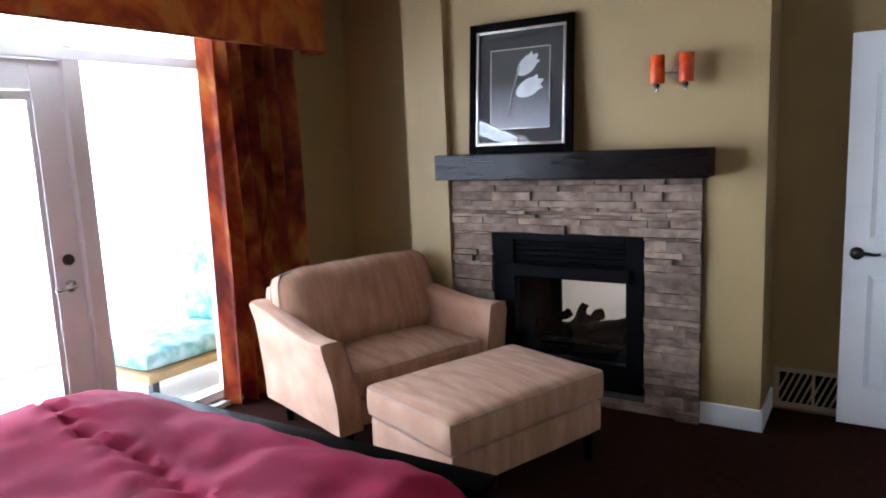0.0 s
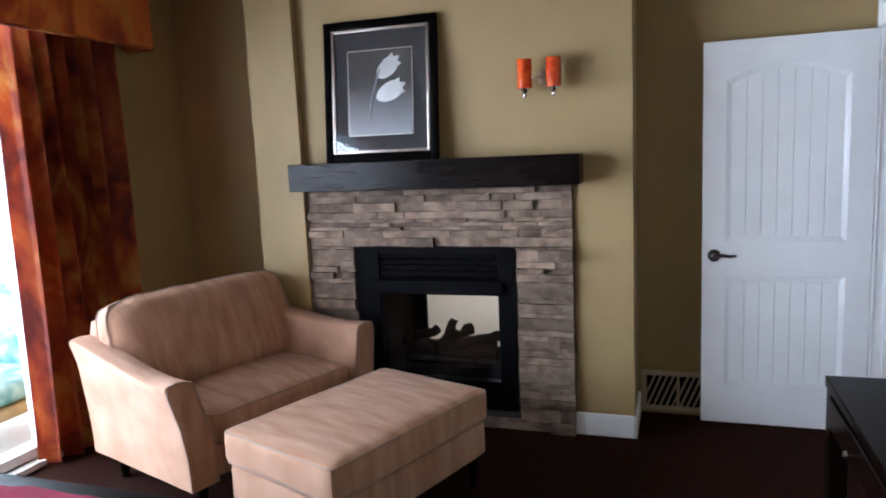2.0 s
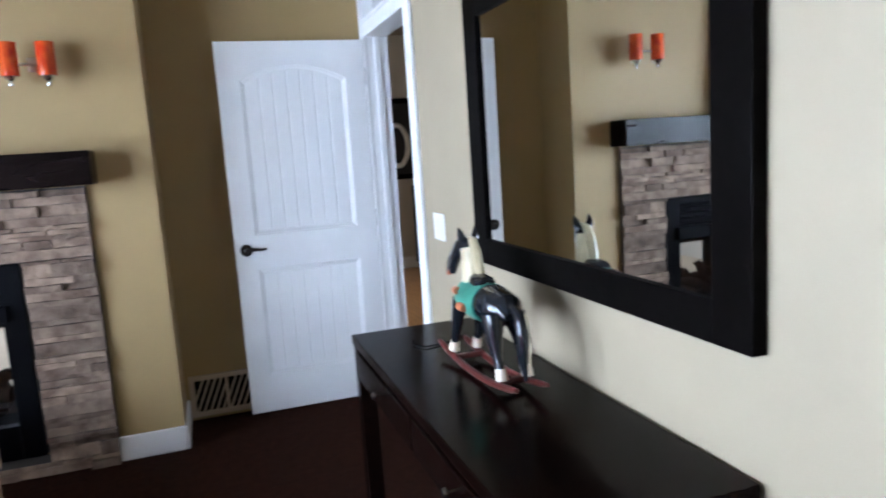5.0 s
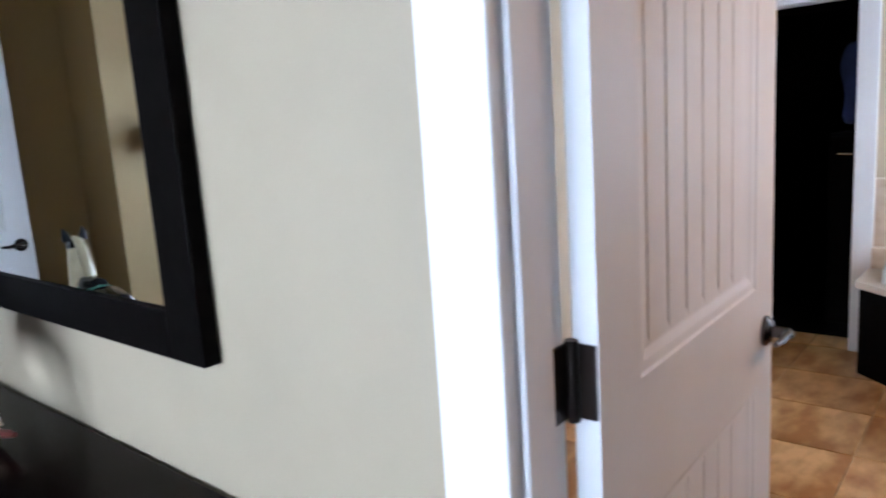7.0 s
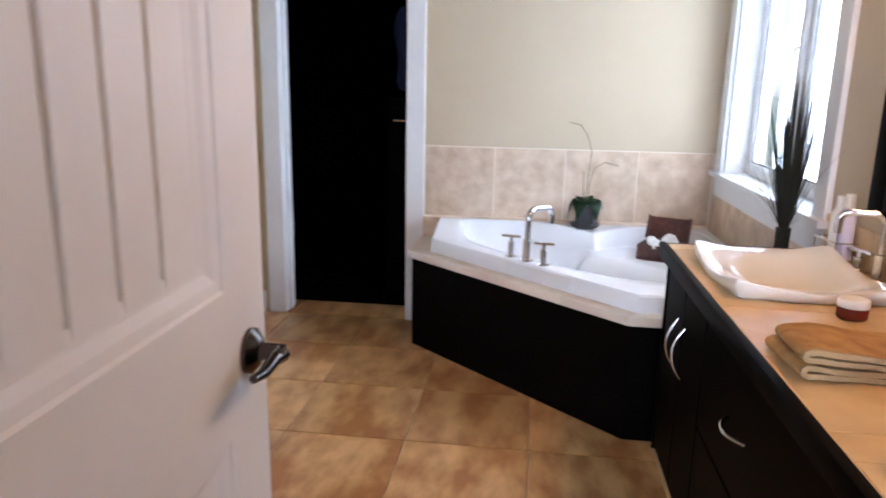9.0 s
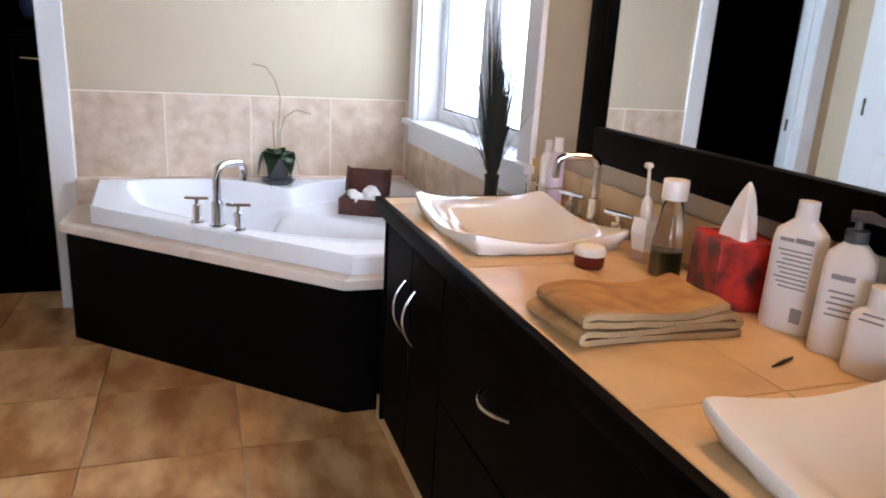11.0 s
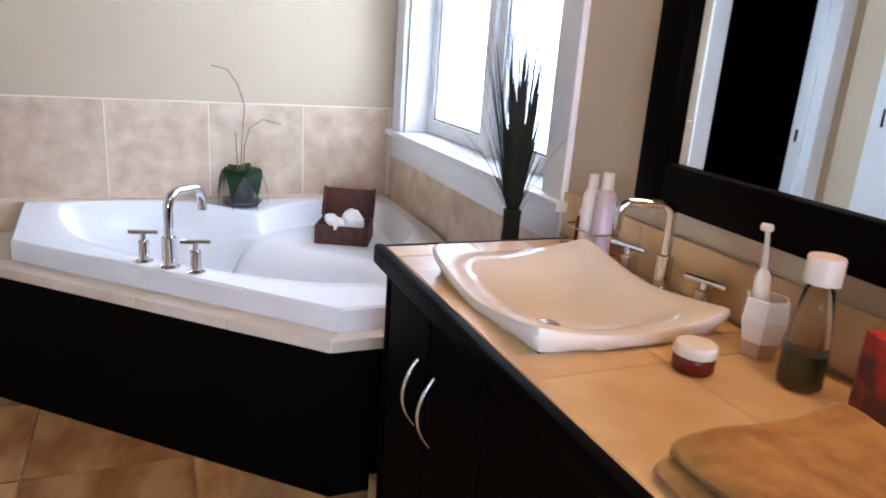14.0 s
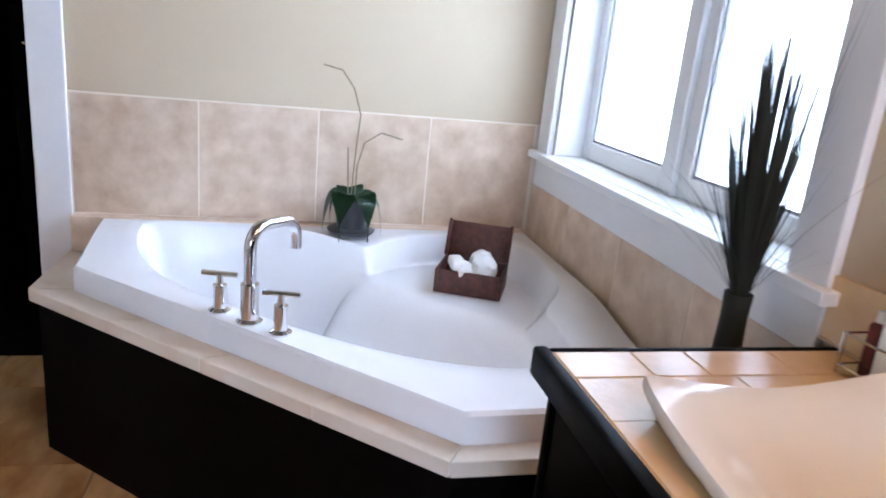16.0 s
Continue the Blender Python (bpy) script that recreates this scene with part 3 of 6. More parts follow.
# ---- panelled doors ----
def panel_door(name, m, w, h, label, kind_of_handle, mid0, mid1, sides=(-1, 1), hinge_y=1, st=0.115, mw=0.030, groove=0.001, grip_z=0.925):
    """Two-panel plank door: hinge edge at x = 0, running to x = w; thickness along y about 0; rails meet between mid0 and mid1."""
    root = tagged(new(name), label, "", "", "structure")
    root.matrix_world = m
    T = 0.018
    bm = boxes((0, st, -T, T, 0, h), (w - st, w, -T, T, 0, h), (st, w - st, -T, T, 0, 0.21), (st, w - st, -T, T, mid0, mid1))
    n = 14
    pts = [(st, h), (w - st, h)]
    arch = []
    for i in range(n + 1):
        u = 1 - 2 * i / n
        x = w / 2 + u * (w / 2 - st)
        arch.append((x, h - 0.20 + 0.075 * (1 - u * u)))
    out = pts + arch
    lo = [bm.verts.new((x, -T, z)) for x, z in out]
    hi = [bm.verts.new((x, T, z)) for x, z in out]
    bm.faces.new(lo), bm.faces.new(hi[::-1])
    for i in range(len(out)):
        j = (i + 1) % len(out)
        bm.faces.new((lo[i], hi[i], hi[j], lo[j]))
    part("door_frame", bm, M_WHITE, root, smooth=False)
    boards = 6 if w > 0.82 else 7
    bw = (w - 2 * st - 2 * mw + 0.010) / boards
    for z0, z1, low in ((0.235, mid0 - 0.025, True), (mid1 + 0.025, h - 0.135, False)):
        for k in range(boards):
            a = st + mw - 0.005 + k * bw
            u = abs((a + bw / 2 - w / 2) / (w / 2 - st))
            top = z1 if low else h - 0.225 + 0.075 * (1 - u * u) + 0.012
            part("plank", boxes((a + groove, a + bw - groove, -0.0085, 0.0085, z0 + 0.003, top - 0.003), bevel=0.0035, seg=1), M_WHITE, root, smooth=False)
        part("panel_back", boxes((st, w - st, -0.003, 0.003, z0 - 0.025, (z1 + 0.025) if low else h - 0.13)), M_WHITE, root, smooth=False)
    for s in sides:
        for z0, z1, low in ((0.21, mid0, True), (mid1, h - 0.2, False)):
            bm = bmesh.new()
            loop = [(st, z0), (w - st, z0)]
            loop += [(w - st, z1), (st, z1)] if low else [(x, z) for x, z in arch]
            cxm = w / 2
            czm = (z0 + z1) / 2
            prof = ((0.0, T * 0.98), (0.004, T * 0.80), (mw * 0.35, T * 0.74), (mw * 0.62, T * 0.50), (mw * 0.88, 0.0075), (mw, 0.0065))
            rings = []
            for d, depth in prof:
                ring = []
                for x, z in loop:
                    fx = (w / 2 - st - d) / (w / 2 - st)
                    zz = z + d if z <= z0 + 1e-6 else z - d
                    ring.append(bm.verts.new((cxm + (x - cxm) * fx, s * depth, zz)))
                rings.append(ring)
            for r0, r1 in zip(rings, rings[1:]):
                for i in range(len(loop)):
                    j = (i + 1) % len(loop)
                    bm.faces.new((r0[i], r0[j], r1[j], r1[i]))
            part("panel_moulding", bm, M_WHITE, root, smooth=False)
    for s in sides:
        bm = bmesh.new()
        lathe(bm, [(0.001, 0), (0.033, 0), (0.033, 0.006), (0.024, 0.014), (0.013, 0.018), (0.012, 0.05), (0.001, 0.052)], sides=20)
        bmesh.ops.transform(bm, matrix=pose(w - 0.06, s * T, grip_z, -s * 90, 0, 0), verts=bm.verts[:])
        y = s * (T + 0.05)
        sweep(bm, [(w - 0.06, y * 0.9, grip_z), (w - 0.07, y, grip_z + 0.001), (w - 0.10, y * 1.02, grip_z + 0.007), (w - 0.135, y, grip_z + 0.001), (w - 0.165, y * 0.97, grip_z + 0.005)],
              [0.012, 0.012, 0.010, 0.008, 0.006])
        part("door_handle", bm, kind_of_handle, root, "lever handle on a round rosette")
    for z in (0.24, 1.04, 1.83):
        bm = boxes((-0.003, 0.001, -0.016, 0.016, z - 0.045, z + 0.045))
        sweep(bm, [(-0.006, hinge_y * 0.021, z - 0.047), (-0.006, hinge_y * 0.021, z + 0.047)], 0.0065, 8)
        part("hinge", bm, M_BRONZE, root, "dark bronze hinge", smooth=False)
    return root


panel_door("door_2", pose(-0.021, 5.038, 0.012, 0, 0, 180), 0.795, 2.03, "white panelled plank door, open against the wall", M_BRONZE, 0.815, 1.00, hinge_y=-1)
panel_door("door_3", pose(0.132, 1.468, 0.012, 0, 0, 0.7), 0.838, 2.03, "white panelled plank bathroom door, swung open", M_PEWTER, 0.797, 1.002, hinge_y=1, st=0.13, mw=0.052, groove=0.002, grip_z=0.897)
panel_door("door_4", pose(3.425, 2.603, 0.012, 0, 0, 180), 0.70, 2.03, "white panelled plank door, closed", M_NICKEL, 0.815, 1.00, hinge_y=1)

# large hinge leaf that shows on the open bathroom door
bm = boxes((0.082, 0.121, 1.488, 1.4925, 1.0, 1.10), (0.1275, 0.1315, 1.452, 1.4855, 1.0, 1.10))
sweep(bm, [(0.1245, 1.4835, 0.995), (0.1245, 1.4835, 1.105)], 0.0085, 10)
part("hinge_plate", bm, M_BRONZE, bpy.data.objects["jamb_bath_door"], "dark bronze door hinge")
strike = part("strike_plate", boxes((3.80, 3.83, 2.4405, 2.4435, 0.87, 0.94), bevel=0.001), M_BRONZE, bpy.data.objects["jamb_closet"], "dark strike plate")


# ---- fireplace ----
def mantel():
    root = thing("mantel_shelf", pose(-2.2, 4.73, 1.36), "thick dark-stained wooden mantel shelf above the stone", "mantel")
    part("shelf_beam", boxes((-0.82, 0.80, -0.175, -0.002, 0.0, 0.152), bevel=0.004), M_MANTEL, root, smooth=False)


mantel()


def insert():
    root = thing("fireplace_insert", pose(-2.235, 4.73, 0.0), "black metal see-through gas fireplace insert with louvres", "fireplace")
    X = 0.468
    y = -0.028
    for n2, b in (("side_frame", (-X, -X + 0.14, y, 0.03, 0.105, 1.027)), ("side_frame", (X - 0.10, X, y, 0.03, 0.105, 1.027)),
                  ("top_frame", (-X + 0.14, X - 0.10, y, 0.03, 0.985, 1.027)), ("bottom_frame", (-X + 0.14, X - 0.10, y, 0.03, 0.105, 0.27)), ("hood", (-X + 0.10, X - 0.07, y - 0.03, 0.03, 0.765, 0.84))):
        part(n2, boxes(b, bevel=0.004), M_BLACK, root, smooth=False)
    for k in range(4):
        bm = boxes((-X + 0.141, X - 0.101, -0.018, 0.0, 0, 0.026), bevel=0.002)
        bmesh.ops.transform(bm, matrix=pose(0, 0, 0.853 + 0.034 * k, -28, 0, 0), verts=bm.verts[:])
        part("louvre", bm, M_BLACK, root, smooth=False)
    part("louvre_back", boxes((-X + 0.14, X - 0.10, 0.015, 0.028, 0.84, 0.985)), M_SOOT, root, smooth=False)
    part("firebox", boxes((-X + 0.02, -X + 0.14, 0.032, 0.53, 0.12, 0.80), (X - 0.10, X - 0.005, 0.032, 0.53, 0.12, 0.80),
                          (-X + 0.14, X - 0.10, 0.032, 0.53, 0.12, 0.27), (-X + 0.14, X - 0.10, 0.032, 0.385, 0.76, 0.80),
                          (-X + 0.14, X - 0.10, 0.50, 0.53, 0.64, 0.695), (-X + 0.14, -0.245, 0.50, 0.53, 0.27, 0.64)), M_SOOT, root, smooth=False)
    g = part("glass_front", boxes((-X + 0.14, X - 0.10, 0.004, 0.009, 0.27, 0.765)), M_GLASS, root, smooth=False)
    g.visible_shadow = False
    part("control_strip", boxes((-0.03, 0.06, y - 0.006, y - 0.0005, 0.285, 0.293)), M_NICKEL, root, smooth=False)
    for b in ((-0.25, 0.28, 0.18, 0.20, 0.285, 0.305), (-0.25, 0.28, 0.34, 0.36, 0.285, 0.305)):
        part("grate_bar", boxes(b, bevel=0.003), M_BLACK, root, smooth=False)
    for k in range(5):
        part("grate_tooth", boxes((-0.22 + 0.115 * k, -0.20 + 0.115 * k, 0.16, 0.38, 0.272, 0.284), bevel=0.003), M_BLACK, root, smooth=False)
    random.seed(5)
    for x0, y0, z0, x1, y1, z1, r in ((-0.28, 0.25, 0.36, 0.30, 0.21, 0.37, 0.05), (-0.22, 0.31, 0.35, 0.26, 0.33, 0.36, 0.048), (-0.10, 0.17, 0.40, 0.10, 0.36, 0.46, 0.036),
                                      (0.05, 0.17, 0.42, 0.30, 0.32, 0.44, 0.034), (-0.27, 0.18, 0.41, -0.12, 0.34, 0.45, 0.034), (-0.02, 0.22, 0.44, 0.02, 0.26, 0.55, 0.028)):
        bm = bmesh.new()
        pts = []
        for i in range(9):
            u = i / 8
            pts.append((x0 + (x1 - x0) * u, y0 + (y1 - y0) * u + random.uniform(-0.008, 0.008), z0 + (z1 - z0) * u + random.uniform(-0.012, 0.012)))
        sweep(bm, pts, [r * random.uniform(0.8, 1.12) for _ in pts], 9)
        part("log", bm, M_LOG, root, "charred ceramic gas log")


insert()


def sconce():
    root = thing("wall_sconce", pose(-1.60, 4.729, 1.80), "double wall sconce with two amber glass cylinder shades", "wall lamp")
    part("backplate", boxes((-0.018, 0.018, -0.012, -0.001, 0.075, 0.135), bevel=0.004), M_SILVER, root)
    bm = bmesh.new()
    sweep(bm, [(-0.073, -0.058, 0.10), (0.073, -0.058, 0.10)], 0.005, 8)
    sweep(bm, [(0, -0.015, 0.10), (0, -0.058, 0.10)], 0.006, 8)
    for x in (-0.073, 0.073):
        sweep(bm, [(x, -0.058, 0.10), (x, -0.056, 0.04), (x, -0.075, 0.030), (x, -0.10, 0.030)], 0.005, 8)
    part("arm", bm, M_SILVER, root, "slim silvery arm")
    for x in (-0.073, 0.073):
        bm = bmesh.new()
        lathe(bm, [(0.030, 0.045), (0.037, 0.045), (0.037, 0.185), (0.0365, 0.188), (0.033, 0.186), (0.031, 0.06), (0.004, 0.055)], x, -0.10, 20)
        part("shade", bm, M_AMBER, root, "amber red glass cylinder shade")
        bm = bmesh.new()
        lathe(bm, [(0.001, 0.0), (0.008, 0.002), (0.012, 0.012), (0.008, 0.022), (0.02, 0.03), (0.026, 0.044), (0.001, 0.046)], x, -0.10, 16)
        part("finial", bm, M_CHROME, root, "chrome finial")


sconce()


def picture():
    root = thing("framed_picture", pose(-2.475, 4.615, 1.514, -5.2, 0, 0.8), "framed black and white tulip print leaning on the mantel", "picture")
    W, H = 0.66, 0.765
    for b in ((-W / 2, -W / 2 + 0.045, 0, 0.03, 0, H), (W / 2 - 0.045, W / 2, 0, 0.03, 0, H), (-W / 2 + 0.045, W / 2 - 0.045, 0, 0.03, 0, 0.045), (-W / 2 + 0.045, W / 2 - 0.045, 0, 0.03, H - 0.045, H)):
        part("frame_rail", boxes(b, bevel=0.007), M_ESPRESSO, root)
    a = 0.046
    for b in ((-W / 2 + a, -W / 2 + a + 0.016, 0.006, 0.022, a, H - a), (W / 2 - a - 0.016, W / 2 - a, 0.006, 0.022, a, H - a),
              (-W / 2 + a + 0.016, W / 2 - a - 0.016, 0.006, 0.022, a, a + 0.016), (-W / 2 + a + 0.016, W / 2 - a - 0.016, 0.006, 0.022, H - a - 0.016, H - a)):
        part("silver_lip", boxes(b, bevel=0.003), M_SILVER, root)
    part("mat_board", boxes((-W / 2 + 0.062, W / 2 - 0.062, 0.016, 0.024, 0.062, H - 0.062)), M_MATBOARD, root, smooth=False)
    part("print", boxes((-0.185, 0.185, 0.0135, 0.0155, 0.145, 0.60)), M_PHOTO, root, "grey gradient photograph", smooth=False)
    for b in ((-0.19, 0.19, 0.0125, 0.0135, 0.598, 0.604), (-0.19, -0.185, 0.0125, 0.0135, 0.14, 0.604), (0.185, 0.19, 0.0125, 0.0135, 0.14, 0.604), (-0.19, 0.19, 0.0125, 0.0135, 0.14, 0.145)):
        part("mat_bevel", boxes(b), M_SILVER, root, smooth=False)
    for cx, cz, sx, sz, turn in ((0.045, 0.50, 0.068, 0.050, 42), (0.055, 0.372, 0.076, 0.054, 24)):
        bm = bmesh.new()
        out = []
        for k in range(48):
            t = 2 * math.pi * k / 48
            w = min(t, 2 * math.pi - t)
            r = 1 + (0.34 * (0.5 + 0.5 * math.cos(9.5 * w)) - 0.06 if w < 0.66 else 0.0) - 0.10 * math.cos(2 * w + 2.6)
            x, z = sx * r * math.cos(t), sz * r * math.sin(t)
            c, s = math.cos(radians(turn)), math.sin(radians(turn))
            out.append((cx + x * c - z * s, cz + x * s + z * c))
        f = bm.faces.new([bm.verts.new((x, 0.0115, z)) for x, z in out])
        bmesh.ops.solidify(bm, geom=[f], thickness=0.001)
        part("printed_tulip", bm, M_PETAL, root, smooth=False)
    bm = bmesh.new()
    sweep(bm, [(0.0, 0.0125, 0.50), (-0.025, 0.0125, 0.42), (-0.05, 0.0125, 0.32), (-0.065, 0.0125, 0.22)], [0.004, 0.006, 0.007, 0.003], 6)
    part("printed_stem", bm, M_PRINT, root)
    g = part("glass", boxes((-W / 2 + 0.047, W / 2 - 0.047, 0.005, 0.008, 0.047, H - 0.047)), M_GLASS, root, smooth=False)
    g.visible_shadow = False


picture()


# ---- bedroom furniture ----
def arm_mesh(side, length, base_z):
    """Sofa arm: a tall slab whose top slopes and curls, swept from back to front; side = +1 or -1 is the outer way."""
    bm = bmesh.new()
    n = 16
    rings = []
    for i in range(n + 1):
        u = i / n
        x = -length * (1 - u)
        top = 0.735 - 0.10 * smooth01(u * 1.05) - 0.012 * math.sin(u * math.pi)
        flare = 0.065 if side < 0 else 0.065 * u
        tuck = 0.0 if side < 0 else -0.10 * (1 - u)
        w = 0.135
        # outer face, rolled top, inner face
        sec = [(0.0, base_z), (0.004, 0.26), (0.20 * flare, 0.38), (0.55 * flare, top - 0.13), (0.92 * flare, top - 0.04), (flare, top - 0.02), (flare - 0.006, top - 0.006), (flare - 0.022, top),
               (flare - 0.055, top + 0.004), (flare - w + 0.03, top), (flare - w + 0.008, top - 0.012), (flare - w, top - 0.035), (-w, 0.30), (-w, base_z)]
        ring = []
        for yy, z in sec:
            back = 0.028 * max(0.0, (z - 0.35) / 0.28) ** 2 * u
            ring.append(bm.verts.new((x - back + 0.002 * noise.noise(Vector((x * 9, z * 9, side))), side * (yy + tuck) + 0.002 * noise.noise(Vector((x * 7, z * 7, 3 * side))), z)))
        rings.append(ring)
    for r0, r1 in zip(rings, rings[1:]):
        for k in range(len(r0)):
            j = (k + 1) % len(r0)
            bm.faces.new((r0[k], r0[j], r1[j], r1[k]))
    bm.faces.new(rings[0]), bm.faces.new(rings[-1][::-1])
    return bm


def smooth01(t):
    t = max(0.0, min(1.0, t))
    return t * t * (3 - 2 * t)


def armchair():
    # local x looks out of the seat, y runs to its left, origin at the front middle on the floor
    root = thing("armchair", pose(-2.735, 3.95, 0.0, 0, 0, -18.6), "wide beige chenille armchair with flared arms and a loose back cushion", "armchair")
    Wd, Z0 = 1.145, 0.145
    for s in (1, -1):
        bm = arm_mesh(s, 0.83, Z0)
        bmesh.ops.transform(bm, matrix=Matrix.Translation((0, s * (Wd / 2), 0)), verts=bm.verts[:])
        part("arm", bm, M_CHAIR, root)
        h = s * Wd / 2
        bm = bmesh.new()
        sweep(bm, [(0.002, h, Z0 + 0.004), (0.002, h + s * 0.006, 0.30), (-0.003, h + s * 0.024, 0.44), (-0.020, h + s * 0.060, 0.59), (-0.025, h + s * 0.046, 0.633), (-0.025, h - s * 0.02, 0.634), (-0.024, h - s * 0.062, 0.62),
                   (-0.018, h - s * 0.074, 0.58), (0.001, h - s * 0.132, 0.33), (0.002, h - s * 0.133, Z0 + 0.004)], 0.0045, 6)
        part("piping", bm, M_WELT, root, "fabric piping round the arm front")
    bm = cushion(0.78, Wd - 0.275, 0.16, 0.0, 0.03, 6)
    bmesh.ops.transform(bm, matrix=Matrix.Translation((-0.405, 0, Z0)), verts=bm.verts[:])
    part("seat_frame", bm, M_CHAIR, root)
    bm = cushion(0.66, Wd - 0.285, 0.15, 0.025, 0.045, 12, 0.007, 3)
    bmesh.ops.transform(bm, matrix=Matrix.Translation((-0.345, 0, 0.30)), verts=bm.verts[:])
    part("seat_cushion", bm, M_CHAIR, root)
    bm = bmesh.new()
    w = Wd / 2 - 0.15
    for z in (0.315, 0.435):
        sweep(bm, [(-0.5, -w, z), (-0.06, -w, z), (-0.022, -w + 0.03, z), (-0.022, w - 0.03, z), (-0.06, w, z), (-0.5, w, z)], 0.0045, 6)
    part("piping", bm, M_WELT, root, "fabric piping along the seat cushion")
    bm = cushion(0.13, Wd - 0.14, 0.66, 0.02, 0.05, 8)
    bmesh.ops.transform(bm, matrix=pose(-0.76, -0.03, Z0 + 0.01, 0, -4, 0), verts=bm.verts[:])
    part("backrest", bm, M_CHAIR, root)
    # the loose back cushion: fuller in the middle, its ends tilted over the arms
    L, H, n, m = Wd - 0.06, 0.52, 26, 14
    bm = bmesh.new()
    rim = []
    sheets = []
    for side in (1, -1):
        grid = []
        for i in range(n + 1):
            u = -1 + 2 * i / n
            row = []
            for j in range(m + 1):
                v = -1 + 2 * j / m
                edge = max(0.0, (1 - abs(u) ** 5) * (1 - abs(v) ** 4))
                puff = side * (0.052 + 0.105 * edge ** 0.6 if 0 < edge else 0.052)
                wob = 0.018 * noise.noise(Vector((u * 3.5, v * 2.5, side * 2.0)))
                z = v * H / 2 * (1 - 0.03 * u * u - 0.10 * abs(u) ** 9) + 0.006 * noise.noise(Vector((u * 5, 1.0, v * 3)))
                y = u * L / 2 * (1 - 0.02 * v * v - 0.05 * abs(v) ** 7) - (0.02 * max(0, v) if u > 0.9 else 0)
                row.append(bm.verts.new((puff + wob * (edge > 0), y, z + H / 2)))
            grid.append(row)
        sheets.append(grid)
        for i in range(n):
            for j in range(m):
                bm.faces.new((grid[i][j], grid[i + 1][j], grid[i + 1][j + 1], grid[i][j + 1]))
        rim.append([grid[i][0] for i in range(n)] + [grid[n][j] for j in range(m)] + [grid[i][m] for i in range(n, 0, -1)] + [grid[0][j] for j in range(m, 0, -1)])
    for k in range(len(rim[0])):
        j = (k + 1) % len(rim[0])
        bm.faces.new((rim[0][k], rim[0][j], rim[1][j], rim[1][k]))
    edges = [[v.co.copy() for v in r] for r in rim]
    M = pose(-0.57, -0.005, 0.405, 0, -17, 0)
    bmesh.ops.transform(bm, matrix=M, verts=bm.verts[:])
    part("back_cushion", bm, M_CHAIR, root)
    for r in edges:
        bm = bmesh.new()
        sweep(bm, [tuple(M @ p) for p in r + r[:1]], 0.005, 6)
        part("piping", bm, M_WELT, root, "fabric piping round the back cushion")
    for x in (-0.07, -0.74):
        for y in (-0.48, 0.44):
            bm = bmesh.new()
            lathe(bm, [(0.02, 0.0), (0.03, Z0), (0.001, Z0 + 0.002)], x, y, 12)
            part("leg", bm, M_ESPRESSO, root)


armchair()


def ottoman():
    root = thing("ottoman", pose(-2.247, 3.73, 0.0, 0, 0, -20.1), "large beige chenille ottoman with a loose top cushion", "ottoman")
    bm = cushion(0.635, 0.95, 0.165, 0.0, 0.02, 10, 0.003, 1)
    bmesh.ops.transform(bm, matrix=Matrix.Translation((0, 0, 0.145)), verts=bm.verts[:])
    part("base", bm, M_CHAIR, root)
    bm = cushion(0.66, 0.975, 0.152, 0.022, 0.03, 18, 0.007, 2)
    bmesh.ops.transform(bm, matrix=Matrix.Translation((0, 0, 0.313)), verts=bm.verts[:])
    part("top_cushion", bm, M_CHAIR, root)
    for z in (0.326, 0.452):
        bm = bmesh.new()
        x, y, r = 0.331, 0.4885, 0.032
        pts = []
        for cx, cy, a0 in ((x - r, y - r, 0), (-x + r, y - r, 90), (-x + r, -y + r, 180), (x - r, -y + r, 270)):
            pts += [(cx + (r - 0.006) * math.cos(radians(a0 + k * 30)), cy + (r - 0.006) * math.sin(radians(a0 + k * 30)), z) for k in range(4)]
        sweep(bm, pts + pts[:1], 0.0048, 6)
        part("piping", bm, M_WELT, root, "fabric piping round the cushion")
    for x in (-0.27, 0.27):
        for y in (-0.42, 0.42):
            bm = bmesh.new()
            lathe(bm, [(0.02, 0.0), (0.028, 0.147), (0.001, 0.149)], x, y, 12)
            part("leg", bm, M_ESPRESSO, root)


ottoman()


def bed():
    root = thing("bed", pose(-2.55, 1.6, 0.0), "bed with a low dark wooden frame", "bed")
    part("footboard", boxes((-0.86, 0.86, 1.07, 1.13, 0.06, 0.50), bevel=0.008), M_ESPRESSO, root)
    part("footboard_cap", boxes((-0.88, 0.88, 1.04, 1.155, 0.501, 0.53), bevel=0.008), M_ESPRESSO, root)
    for x0, x1 in ((-0.86, -0.82), (0.82, 0.86)):
        part("side_rail", boxes((x0, x1, -1.05, 1.07, 0.12, 0.38), bevel=0.006), M_ESPRESSO, root)
    part("headboard", boxes((-0.90, 0.90, -1.12, -1.05, 0.0, 1.15), bevel=0.01), M_ESPRESSO, root)
    bm = cushion(1.62, 2.06, 0.28, 0.02, 0.06, 8)
    bmesh.ops.transform(bm, matrix=Matrix.Translation((0, 0.0, 0.26)), verts=bm.verts[:])
    part("mattress", bm, M_SOAP, root)
    for x in (-0.82, 0.82):
        for y in (-1.0, 1.1):
            part("leg", boxes((x - 0.035, x + 0.035, y - 0.03, y + 0.03, 0.0, 0.12)), M_ESPRESSO, root, smooth=False)


bed()


